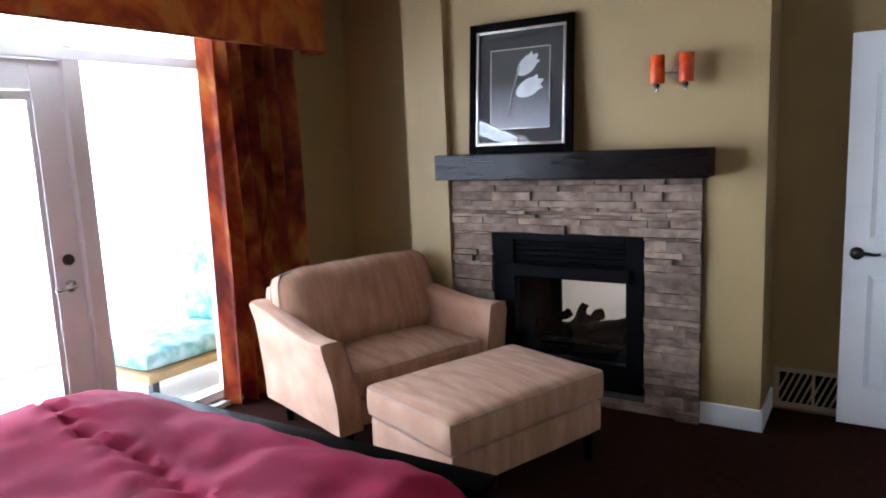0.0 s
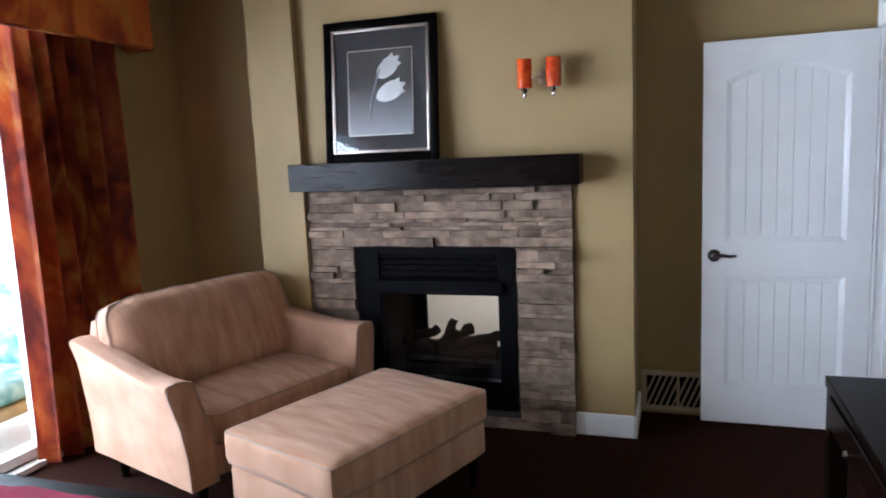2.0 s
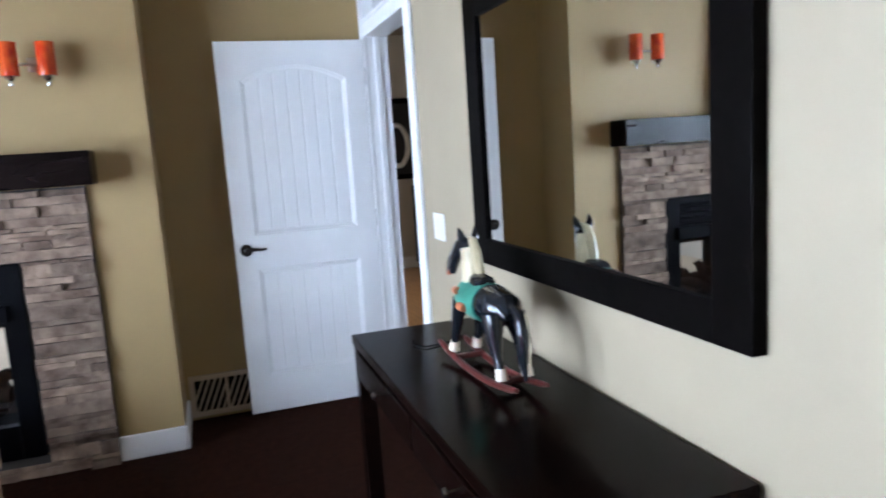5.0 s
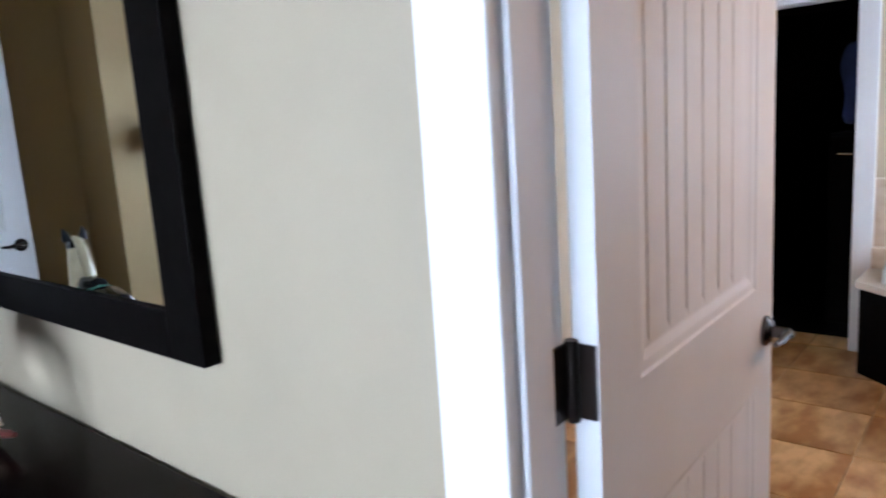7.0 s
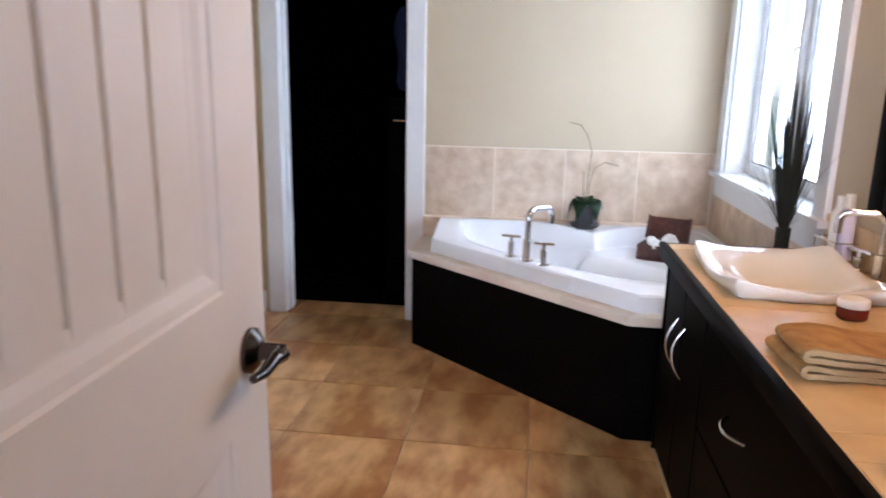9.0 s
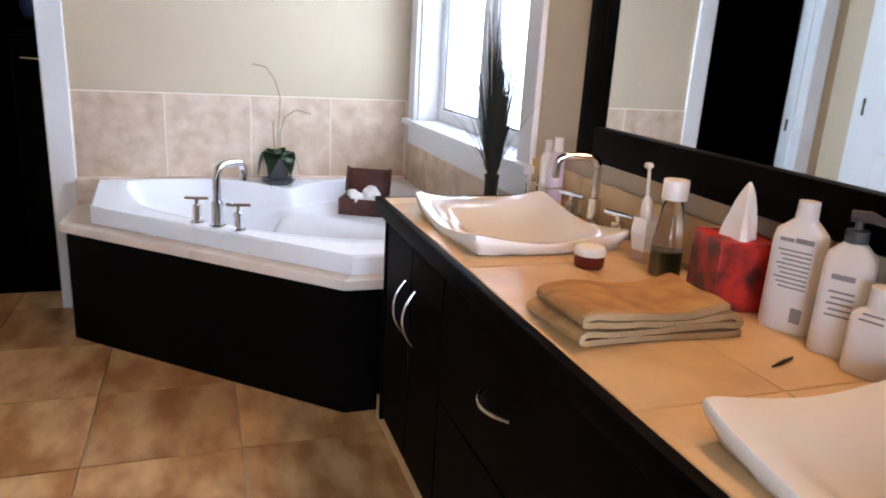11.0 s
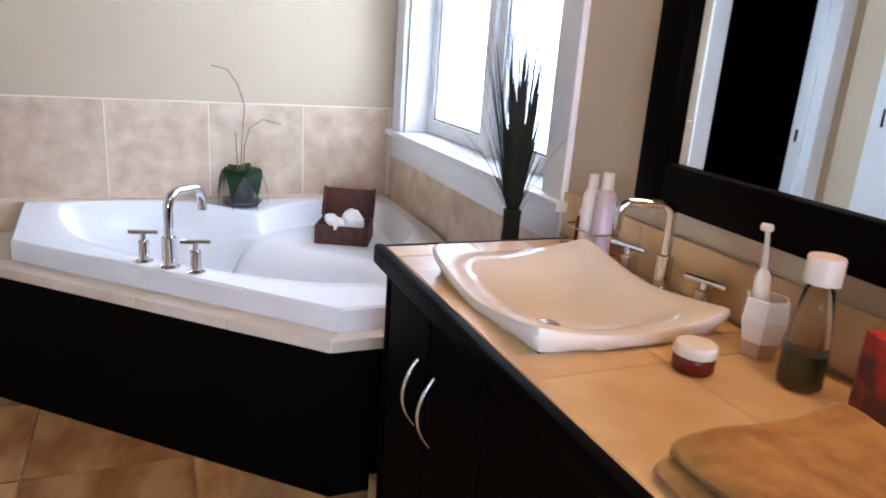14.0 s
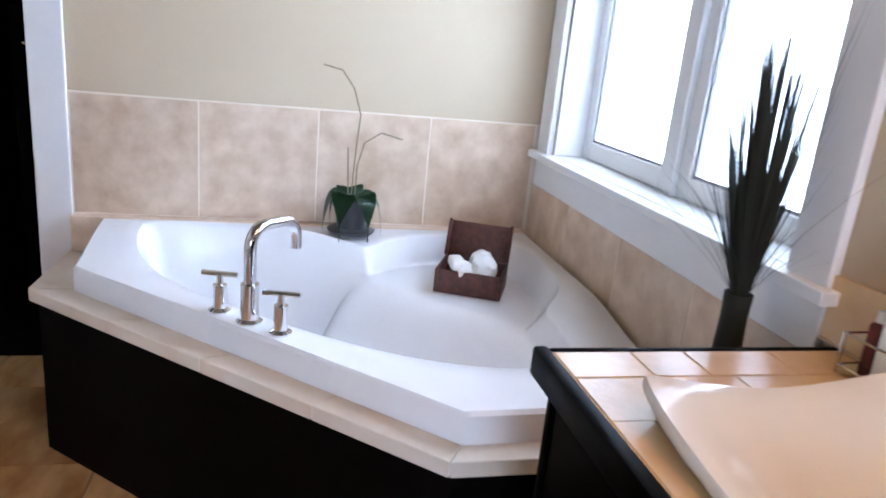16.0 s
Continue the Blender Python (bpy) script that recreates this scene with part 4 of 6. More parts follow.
def comforter():
    bm = bmesh.new()
    nx, ny = 70, 80
    x0, x1, y0, y1 = -3.56, -1.64, 0.62, 2.66
    grid = []
    for i in range(nx + 1):
        row = []
        for j in range(ny + 1):
            u, v = i / nx, j / ny
            x, y = x0 + (x1 - x0) * u, y0 + (y1 - y0) * v
            ex = min(u, 1 - u) * (x1 - x0)
            ey = (1 - v) * (y1 - y0)
            edge = min(1, ex / 0.20)
            foot = min(1, ey / 0.30)
            drop = (1 - math.sqrt(max(0, 1 - (1 - edge) ** 2))) * 0.30 + (1 - math.sqrt(max(0, 1 - (1 - foot) ** 2))) * 0.13
            z = 0.625 - drop
            z += 0.065 * math.exp(-((x + 3.2) / 0.38) ** 2 - ((y - 2.2) / 0.35) ** 2)
            z += 0.020 * noise.noise(Vector((x * 3.1, y * 3.3, 0))) + 0.012 * noise.noise(Vector((x * 9, y * 7, 3)))
            seam = abs(y - 2.12 + 0.1 * (x + 2.5) - 0.02 * math.sin(x * 9))
            z -= 0.026 * math.exp(-(seam / 0.020) ** 2)
            z += 0.013 * math.exp(-(seam / 0.07) ** 2) * math.sin(x * 52 + 2.5 * math.sin(y * 31 + x * 7))
            z += 0.014 * abs(noise.noise(Vector((x * 4.5 + y * 2, y * 6.5 - x, 7)))) ** 0.7
            row.append(bm.verts.new((x, y, max(z, 0.30))))
        grid.append(row)
    top = []
    for i in range(nx):
        for j in range(ny):
            top.append(bm.faces.new((grid[i][j], grid[i + 1][j], grid[i + 1][j + 1], grid[i][j + 1])))
    bmesh.ops.solidify(bm, geom=top, thickness=0.02)
    return solid("comforter", bm, M_PINK, "rose pink quilted comforter spread over the bed", "bedding")


comforter()


def cloth_panel(name, y0, y1, z0, z1, x, depth, folds, mat, label, cat, seed):
    """Hanging cloth in uneven folds that open towards the hem, pinched in pleats at the top."""
    bm = bmesh.new()
    n, m = 200, 30
    rng = random.Random(seed)
    wide = [rng.uniform(0.6, 1.5) for _ in range(folds)]
    total = sum(wide)
    deep = [rng.uniform(0.6, 1.1) for _ in range(folds + 1)]
    deep[0], deep[1] = 0.35, 0.7
    ends = [sum(wide[:k]) / total for k in range(folds + 1)]
    grid = []
    for i in range(n + 1):
        u = i / n
        k = min(folds - 1, max(j for j in range(folds + 1) if ends[j] <= u + 1e-9))
        a = (u - ends[k]) / (ends[k + 1] - ends[k])
        amp = deep[k] * (1 - a) + deep[k + 1] * a
        row = []
        for j in range(m + 1):
            v = j / m
            ridge = max(0.0, math.sin(math.pi * a)) ** 0.95
            d = depth * (amp * ridge * (0.72 + 0.28 * (1 - v)) - 0.5) + 0.010 * math.sin(3 * math.pi * a + 2 * v + k) * ridge
            d += 0.010 * noise.noise(Vector((u * 9, v * 3.0, seed)))
            yy = (y0 + y1) / 2 + (u - 0.5) * (y1 - y0) * (0.95 + 0.05 * (1 - v)) + 0.018 * math.sin(2 * math.pi * a) * (0.4 + 0.6 * (1 - v)) + 0.012 * math.sin(2.5 * v + k)
            row.append(bm.verts.new((x + d, yy, z0 + (z1 - z0) * v)))
        grid.append(row)
    fs = [bm.faces.new((grid[i][j], grid[i + 1][j], grid[i + 1][j + 1], grid[i][j + 1])) for i in range(n) for j in range(m)]
    bmesh.ops.solidify(bm, geom=fs, thickness=0.004)
    return solid(name, bm, mat, label, cat)


cloth_panel("curtain", 3.70, 4.52, 0.012, 2.50, -4.03, 0.20, 7, M_CURTAIN, "long rust and gold patterned curtain hanging to the floor", "curtain", 4)


def valance():
    root = thing("valance", pose(-4.148, 0, 2.235), "upholstered rust orange fabric valance above the window", "valance")
    bm = boxes((0.19, 0.215, 0.5, 4.66, 0.0, 0.48), bevel=0.006)
    part("front_board", bm, M_VALANCE, root)
    # Unseen pale sheet, added so light bounced onto the window frame stays white.
    part("bounce_sheet", boxes((0.183, 0.1895, 0.53, 4.63, 0.012, 0.455)), M_TISSUE, root, "unseen cream sheet behind the board, added to whiten the bounce", smooth=False)
    part("end_board", boxes((0.002, 0.19, 4.636, 4.66, 0.0, 0.48), bevel=0.006), M_VALANCE, root)
    part("end_board", boxes((0.002, 0.19, 0.5, 0.524, 0.0, 0.48), bevel=0.006), M_VALANCE, root)
    part("top_board", boxes((0.002, 0.19, 0.524, 4.636, 0.46, 0.48)), M_VALANCE, root, smooth=False)
    bm = bmesh.new()
    sweep(bm, [(0.21, 0.5, 0.0), (0.21, 4.66, 0.0), (0.01, 4.665, 0.0)], 0.009, 8)
    part("welt", bm, M_CURTAIN, root)


valance()


def console():
    root = thing("console_table", pose(-0.245, 2.85, 0.0), "dark espresso console table against the wall under the mirror", "table")
    part("tabletop", boxes((-0.235, 0.235, -0.755, 0.755, 0.725, 0.76), bevel=0.003), M_CONSOLE, root, smooth=False)
    for b in ((-0.225, -0.205, -0.685, 0.685, 0.60, 0.724), (0.205, 0.225, -0.685, 0.685, 0.60, 0.724), (-0.165, 0.165, -0.745, -0.725, 0.60, 0.724), (-0.165, 0.165, 0.725, 0.745, 0.60, 0.724)):
        part("apron", boxes(b, bevel=0.002), M_CONSOLE, root, smooth=False)
    for y0, y1 in ((-0.675, -0.01), (0.01, 0.675)):
        d = part("drawer_front", boxes((-0.236, -0.2255, y0, y1, 0.612, 0.712), bevel=0.003), M_CONSOLE, root, smooth=False)
        bm = bmesh.new()
        lathe(bm, [(0.004, 0), (0.004, 0.012), (0.012, 0.018), (0.010, 0.026), (0.001, 0.028)], 0, 0, 14)
        bmesh.ops.transform(bm, matrix=pose(-0.236, (y0 + y1) / 2, 0.662, 0, -90, 0), verts=bm.verts[:])
        part("knob", bm, M_NICKEL, d, "small nickel knob")
    for x0 in (-0.23, 0.17):
        for y0 in (-0.75, 0.69):
            part("leg", boxes((x0, x0 + 0.06, y0, y0 + 0.06, 0.0, 0.724), bevel=0.003), M_CONSOLE, root, smooth=False)


console()


def wall_mirror():
    root = thing("wall_mirror", pose(-0.002, 2.762, 1.01), "large wall mirror in a wide flat black frame", "mirror")
    H, Wd, f = 0.94, 0.672, 0.108
    for b in ((-0.034, 0, -Wd, -Wd + f, 0, H), (-0.034, 0, Wd - f, Wd, 0, H), (-0.034, 0, -Wd + f, Wd - f, 0, f - 0.02), (-0.034, 0, -Wd + f, Wd - f, H - f, H)):
        part("frame_rail", boxes(b, bevel=0.003), M_ESPRESSO, root, smooth=False)
    part("mirror_glass", boxes((-0.022, -0.004, -Wd + f, Wd - f, f - 0.02, H - f)), M_MIRROR, root, smooth=False)


wall_mirror()
solid("light_switch", boxes((-0.007, -0.001, 3.86, 3.995, 1.03, 1.145), (-0.010, -0.0065, 3.885, 3.92, 1.055, 1.12), (-0.010, -0.0065, 3.935, 3.97, 1.055, 1.12), bevel=0.002), M_PLASTIC,
      "white double rocker light switch on the wall", "switch")


def vent():
    root = thing("vent_grille", pose(-1.135, 5.117, 0.02), "low wall return-air grille with slanted slats, tinted tan for its shade", "vent")
    Wd, H = 0.40, 0.235
    for b in ((0, Wd, -0.014, 0, 0, 0.028), (0, Wd, -0.014, 0, H - 0.028, H), (0, 0.028, -0.014, 0, 0.028, H - 0.028), (Wd - 0.028, Wd, -0.014, 0, 0.028, H - 0.028), (Wd / 2 - 0.008, Wd / 2 + 0.008, -0.014, 0, 0.028, H - 0.028)):
        part("frame_rail", boxes(b, bevel=0.002), M_VENT, root, smooth=False)
    part("backing", boxes((0.02, Wd - 0.02, -0.003, -0.001, 0.02, H - 0.02)), M_BLACK, root, smooth=False)
    for x0 in (0.028, Wd / 2 + 0.008):
        for k in range(-2, 6):
            a = x0 + k * 0.034
            lo, hi, right = a, a + 0.075, x0 + 0.163
            z0, z1 = 0.028, H - 0.028
            slope = (z1 - z0) / (hi - lo)
            pts = []
            for p in (lo, hi):
                for q in (p, p + 0.011):
                    x = min(max(q, x0), right)
                    z = (z0 if p == lo else z1) + (x - q) * slope
                    pts.append((x, min(max(z, z0), z1)))
            if abs(pts[0][1] - pts[2][1]) < 0.02:
                continue
            bm = bmesh.new()
            vs = [bm.verts.new((p, y, z)) for y in (-0.010, -0.004) for p, z in (pts[0], pts[1], pts[3], pts[2])]
            for q in ((0, 1, 2, 3), (4, 7, 6, 5), (0, 4, 5, 1), (1, 5, 6, 2), (2, 6, 7, 3), (3, 7, 4, 0)):
                bm.faces.new([vs[i] for i in q])
            part("slat", bm, M_VENT, root, smooth=False)


vent()


def horse():
    """A small painted rocking horse, one plain mesh; it looks along +y."""
    bm = bmesh.new()
    K, Wm, G, Rm, T2, Hf = range(6)
    sweep(bm, [(0, -0.135, 0.20), (0, -0.11, 0.215), (0, -0.06, 0.222), (0, 0.0, 0.215), (0, 0.05, 0.222), (0, 0.085, 0.235)], [0.02, 0.05, 0.056, 0.050, 0.052, 0.035], 14, K)
    sweep(bm, [(0, 0.035, 0.225), (0, 0.045, 0.28), (0, 0.050, 0.33), (-0.003, 0.058, 0.366)], [0.040, 0.033, 0.028, 0.024], 12, Wm)
    sweep(bm, [(0, 0.045, 0.378), (-0.008, 0.075, 0.374), (-0.020, 0.104, 0.335), (-0.026, 0.115, 0.300), (-0.028, 0.118, 0.28)], [0.019, 0.024, 0.018, 0.014, 0.010], 10, K)
    sweep(bm, [(-0.012, 0.092, 0.372), (-0.026, 0.122, 0.322), (-0.032, 0.130, 0.282)], [0.014, 0.012, 0.009], 8, K)
    sweep(bm, [(-0.035, 0.122, 0.290), (-0.036, 0.126, 0.276)], [0.006, 0.006], 6, T2)
    for x in (-0.020, 0.018):
        sweep(bm, [(x, 0.060, 0.388), (x * 1.2, 0.062, 0.408), (x * 1.3, 0.069, 0.424)], [0.012, 0.009, 0.002], 8, K)
    sweep(bm, [(0, 0.005, 0.26), (0, 0.012, 0.31), (0, 0.024, 0.355), (0, 0.040, 0.388), (0, 0.065, 0.396)], [0.008, 0.014, 0.015, 0.012, 0.006], 8, Wm)
    sweep(bm, [(0, -0.045, 0.219), (0, 0.0, 0.218), (0, 0.055, 0.224)], [0.058, 0.0575, 0.057], 16, G)
    sweep(bm, [(0, -0.035, 0.275), (0, -0.01, 0.268), (0, 0.025, 0.272), (0, 0.045, 0.285)], [0.022, 0.030, 0.028, 0.015], 10, K)
    for x in (-0.059, 0.059):
        sweep(bm, [(x, -0.005, 0.205), (x, 0.025, 0.205)], 0.012, 8, T2)
        sweep(bm, [(x * 0.9, 0.04, 0.245), (x * 0.9, 0.055, 0.245)], 0.012, 8, T2)
    for x in (-0.036, 0.036):
        sweep(bm, [(x * 0.8, 0.07, 0.21), (x, 0.085, 0.15), (x, 0.10, 0.10), (x, 0.115, 0.065)], [0.026, 0.018, 0.013, 0.011], 10, K)
        sweep(bm, [(x, 0.113, 0.07), (x, 0.122, 0.040)], [0.013, 0.016], 10, Hf)
        sweep(bm, [(x * 0.8, -0.10, 0.205), (x, -0.115, 0.15), (x, -0.125, 0.10), (x, -0.14, 0.065)], [0.032, 0.022, 0.013, 0.011], 10, K)
        sweep(bm, [(x, -0.138, 0.07), (x, -0.145, 0.040)], [0.013, 0.016], 10, Hf)
        pts = [(x * 1.15, -0.22 + 0.43 * i / 12, 0.012 + 0.030 * ((i - 6) / 6) ** 2) for i in range(13)]
        sweep(bm, pts, [0.006] + [0.0095] * 11 + [0.006], 8, Rm)
    for y in (-0.12, 0.10):
        sweep(bm, [(-0.045, y, 0.022), (0.045, y, 0.022)], 0.010, 8, Rm)
    sweep(bm, [(0, -0.145, 0.235), (0, -0.175, 0.225), (0, -0.19, 0.17), (0, -0.185, 0.10), (0, -0.195, 0.05)], [0.010, 0.014, 0.016, 0.013, 0.004], 10, K)
    # thin cream strand stands in for the highlight along the black tail
    sweep(bm, [(0.012, -0.16, 0.235), (0.012, -0.19, 0.215), (0.012, -0.203, 0.15), (0.010, -0.2, 0.08)], [0.002, 0.003, 0.003, 0.001], 6, Wm)
    bmesh.ops.transform(bm, matrix=pose(0, 0, 0, 0, 0, 2) @ Matrix.Diagonal((1.05, 1.28, 1.0, 1)), verts=bm.verts[:])
    ob = solid("rocking_horse_figurine", bm, [M_HORSEB, M_HORSEW, M_HORSEG, M_HORSER, M_HORSET, M_HOOF], "painted black and cream rocking horse figurine on the console", "figurine")
    ob.matrix_world = pose(-0.212, 2.945, 0.761)


horse()
bm = bmesh.new()
sweep(bm, [(-0.30, 3.40, 0.764), (-0.32, 3.34, 0.764), (-0.29, 3.29, 0.765), (-0.22, 3.30, 0.764), (-0.13, 3.36, 0.764)], 0.0025, 6)
solid("black_cord", bm, M_BLACK, "thin black cord lying on the console", "cord")


# ---- outdoor seat ----
def outdoor_seat():
    root = thing("outdoor_armchair", pose(-4.95, 4.05, -0.05), "outdoor lounge chair with pale teal patterned cushions", "chair")
    part("frame", boxes((-0.36, 0.36, -0.55, 0.45, 0.18, 0.24), (-0.36, 0.36, 0.40, 0.46, 0.24, 0.9), bevel=0.012), M_HEM, root)
    for x in (-0.33, 0.33):
        for y in (-0.5, 0.4):
            part("leg", boxes((x - 0.025, x + 0.025, y - 0.025, y + 0.025, 0, 0.18)), M_POT, root, smooth=False)
    bm = cushion(0.66, 0.92, 0.13, 0.03, 0.05, 8)
    bmesh.ops.transform(bm, matrix=Matrix.Translation((0, -0.08, 0.245)), verts=bm.verts[:])
    part("seat_cushion", bm, M_TEAL, root)
    bm = cushion(0.64, 0.14, 0.62, 0.02, 0.05, 8)
    bmesh.ops.transform(bm, matrix=pose(0, 0.30, 0.36, -10, 0, 0), verts=bm.verts[:])
    part("back_cushion", bm, M_TEAL, root)


outdoor_seat()


# ---- hall ----
def hall_picture():
    root = thing("hall_picture", pose(1.27, 9.198, 1.08), "dark framed picture with a pale oval wreath", "picture")
    for b in ((-0.28, -0.22, -0.03, 0, 0, 0.95), (0.22, 0.28, -0.03, 0, 0, 0.95), (-0.22, 0.22, -0.03, 0, 0, 0.06), (-0.22, 0.22, -0.03, 0, 0.89, 0.95)):
        part("frame_rail", boxes(b, bevel=0.004), M_ESPRESSO, root)
    part("backing", boxes((-0.22, 0.22, -0.012, 0, 0.06, 0.89)), M_MATBOARD, root, smooth=False)
    bm = bmesh.new()
    sweep(bm, [(0.13 * math.cos(a * math.pi / 12), -0.02, 0.40 + 0.24 * math.sin(a * math.pi / 12)) for a in range(25)], 0.028, 8)
    part("wreath", bm, M_PETAL, root)


hall_picture()


def hall_cabinet():
    root = thing("hall_cabinet", pose(1.40, 8.9, 0.0), "tall narrow black cabinet in the hall", "cabinet")
    part("body", boxes((0.0, 0.5, -0.25, 0.25, 0.08, 1.0), bevel=0.006), M_ESPRESSO, root)
    part("door", boxes((0.01, 0.49, -0.268, -0.251, 0.10, 0.98), bevel=0.004), M_ESPRESSO, root)
    part("plinth", boxes((0.02, 0.48, -0.23, 0.23, 0.0, 0.08)), M_ESPRESSO, root, smooth=False)


hall_cabinet()


# ---- bathroom: tub ----
DECK = [(3.706, 1.66), (3.33, 1.67), (2.465, 0.71), (2.465, 0.50), (2.262, 0.50), (2.262, 0.158), (3.706, 0.158)]


def band(outer, inner, z0, z1):
    """A ring between two outlines with the same number of corners."""
    bm = bmesh.new()
    rings = [[bm.verts.new((x, y, z)) for x, y in loop] for loop, z in ((outer, z0), (outer, z1), (inner, z1), (inner, z0))]
    n = len(outer)
    for r0, r1 in zip(rings, rings[1:] + rings[:1]):
        for k in range(n):
            j = (k + 1) % n
            bm.faces.new((r0[k], r0[j], r1[j], r1[k]))
    return bm


def tub_deck():
    root = thing("tub_surround", pose(0, 0, 0), "black panelled bathtub surround with a travertine ledge", "bathtub surround")
    front = [(3.704, 1.64), (3.342, 1.65), (2.485, 0.70), (2.485, 0.52), (2.28, 0.52), (2.28, 0.162), (3.704, 0.162)]
    inner = [(3.67, 1.545), (3.325, 1.535), (2.53, 0.668), (2.535, 0.5), (2.54, 0.4), (2.545, 0.195), (3.67, 0.195)]
    part("apron", band(front, inner, 0.0, 0.452), M_ESPRESSO, root, smooth=False)
    part("ledge_bed", band(front, inner, 0.453, 0.484), M_WGROUT, root, "pale grout", smooth=False)
    for k, pieces in enumerate((1, 4, 1, 1, 1, 4, 4)):
        o0, o1 = Vector(DECK[k]), Vector(DECK[(k + 1) % 7])
        i0, i1 = Vector(inner[k]), Vector(inner[(k + 1) % 7])
        for p in range(pieces):
            u0, u1 = p / pieces + 0.0008, (p + 1) / pieces - 0.0008
            quad = [o0.lerp(o1, u0), o0.lerp(o1, u1), i0.lerp(i1, u1), i0.lerp(i1, u0)]
            bm = prism(bmesh.new(), [tuple(q) for q in quad], 0.4528, 0.488)
            bmesh.ops.bevel(bm, geom=bm.edges[:], offset=0.003, segments=2, affect="EDGES", profile=0.5, clamp_overlap=True)
            part("ledge_tile", bm, M_LEDGE, root, smooth=False)


tub_deck()
F2, A2, B2 = Vector((2.915, 1.115)), Vector((0.674, 0.739)), Vector((0.739, -0.674))


def bathtub():
    root = thing("bathtub", pose(0, 0, 0.489), "white acrylic corner bathtub set in a tiled ledge", "bathtub")
    outline = [(3.69, 1.56), (3.315, 1.553), (2.515, 0.676), (2.53, 0.18), (3.69, 0.18)]
    ctr = F2 - A2 * 0.10 + B2 * 0.50
    N = 200
    bm = bmesh.new()

    def hit(ang):
        d = Vector((math.cos(ang), math.sin(ang)))
        best = None
        for p, q in zip(outline, outline[1:] + outline[:1]):
            p, q = Vector(p), Vector(q)
            e = q - p
            den = d.x * e.y - d.y * e.x
            if abs(den) < 1e-9:
                continue
            r = p - ctr
            t = (r.x * e.y - r.y * e.x) / den
            s = (r.x * d.y - r.y * d.x) / den
            if t > 0 and -1e-6 <= s <= 1 + 1e-6 and (best is None or t < best):
                best = t
        return ctr + d * best

    def ray_ellipse(o, d, c, ha, hb):
        """Length of a ray from o (inside) along d to an ellipse, all in the tub's own axes."""
        ox, oy, dx, dy = (o[0] - c[0]) / ha, (o[1] - c[1]) / hb, d[0] / ha, d[1] / hb
        qa, qb, qc = dx * dx + dy * dy, ox * dx + oy * dy, ox * ox + oy * oy - 1
        return (-qb + math.sqrt(max(0.0, qb * qb - qa * qc))) / qa

    def rim(ang):
        d = Vector((math.cos(ang), math.sin(ang)))
        ab = (d.dot(A2), d.dot(B2))
        o = ((ctr - F2).dot(A2), (ctr - F2).dot(B2))
        oval = ray_ellipse(o, ab, (0.045, 0.365), 0.70, 0.29)
        lobe = ray_ellipse(o, ab, (-0.20, 0.62), 0.32, 0.44)
        r = (oval ** 14 + lobe ** 14) ** (1 / 14)
        lim = (hit(ang) - ctr).length - 0.045
        return ctr + d * (r ** -12 + lim ** -12) ** (-1 / 12)

    def height(p):
        return 0.068 + 0.042 * max(smooth01((p.x - 3.25) / 0.42), smooth01((0.72 - p.y) / 0.50) * smooth01((p.x - 2.7) / 0.4))

    angs = [2 * math.pi * k / N for k in range(N)]
    for p in outline:
        a = math.atan2(p[1] - ctr.y, p[0] - ctr.x) % (2 * math.pi)
        k = min(range(N), key=lambda i: abs((angs[i] - a + math.pi) % (2 * math.pi) - math.pi))
        angs[k] = a
    rings = []
    outs, rims = [hit(a) for a in angs], [rim(a) for a in angs]
    rings.append([bm.verts.new((p.x, p.y, 0.0)) for p in outs])
    rings.append([bm.verts.new((p.x, p.y, height(p) - 0.008)) for p in outs])
    rings.append([bm.verts.new((*(p + (ctr - p).normalized() * 0.008), height(p))) for p in outs])
    rings.append([bm.verts.new((*(r + (p - r) * 0.35), height(r) + 0.001)) for p, r in zip(outs, rims)])
    rings.append([bm.verts.new((*(r + (p - r).normalized() * 0.006), height(r) + 0.001)) for p, r in zip(outs, rims)])
    rings.append([bm.verts.new((*r, height(r) - 0.002)) for r in rims])
    for k in range(1, 46):
        s = 1 - 0.985 * (k / 45) ** 1.3
        ring = []
        for r in rims:
            p = ctr + (r - ctr) * s
            rel = p - F2
            a, b = rel.dot(A2), rel.dot(B2)
            h = height(r) - 0.002
            span = (r - ctr).length * (1 - s)
            shelf = h + (0.017 - h) * min(1.0, span / 0.05) ** 0.8
            edge = 0.60 + 0.5 * smooth01((a - 0.02) / 0.40)
            z = shelf - 0.32 * smooth01((edge - b) / 0.40) * smooth01((span - 0.010) / 0.19)
            ring.append(bm.verts.new((p.x, p.y, z)))
        rings.append(ring)
    for r0, r1 in zip(rings, rings[1:]):
        for k in range(N):
            j = (k + 1) % N
            bm.faces.new((r0[k], r0[j], r1[j], r1[k]))
    bm.faces.new(rings[-1])
    part("shell", bm, M_ACRYL, root)
    bm = bmesh.new()
    c = F2 + A2 * 0.03 + B2 * 0.40
    lathe(bm, [(0.001, -0.322), (0.03, -0.322), (0.032, -0.319), (0.001, -0.316)], c.x, c.y, 18)
    part("drain", bm, M_CHROME, root, "chrome drain")


bathtub()


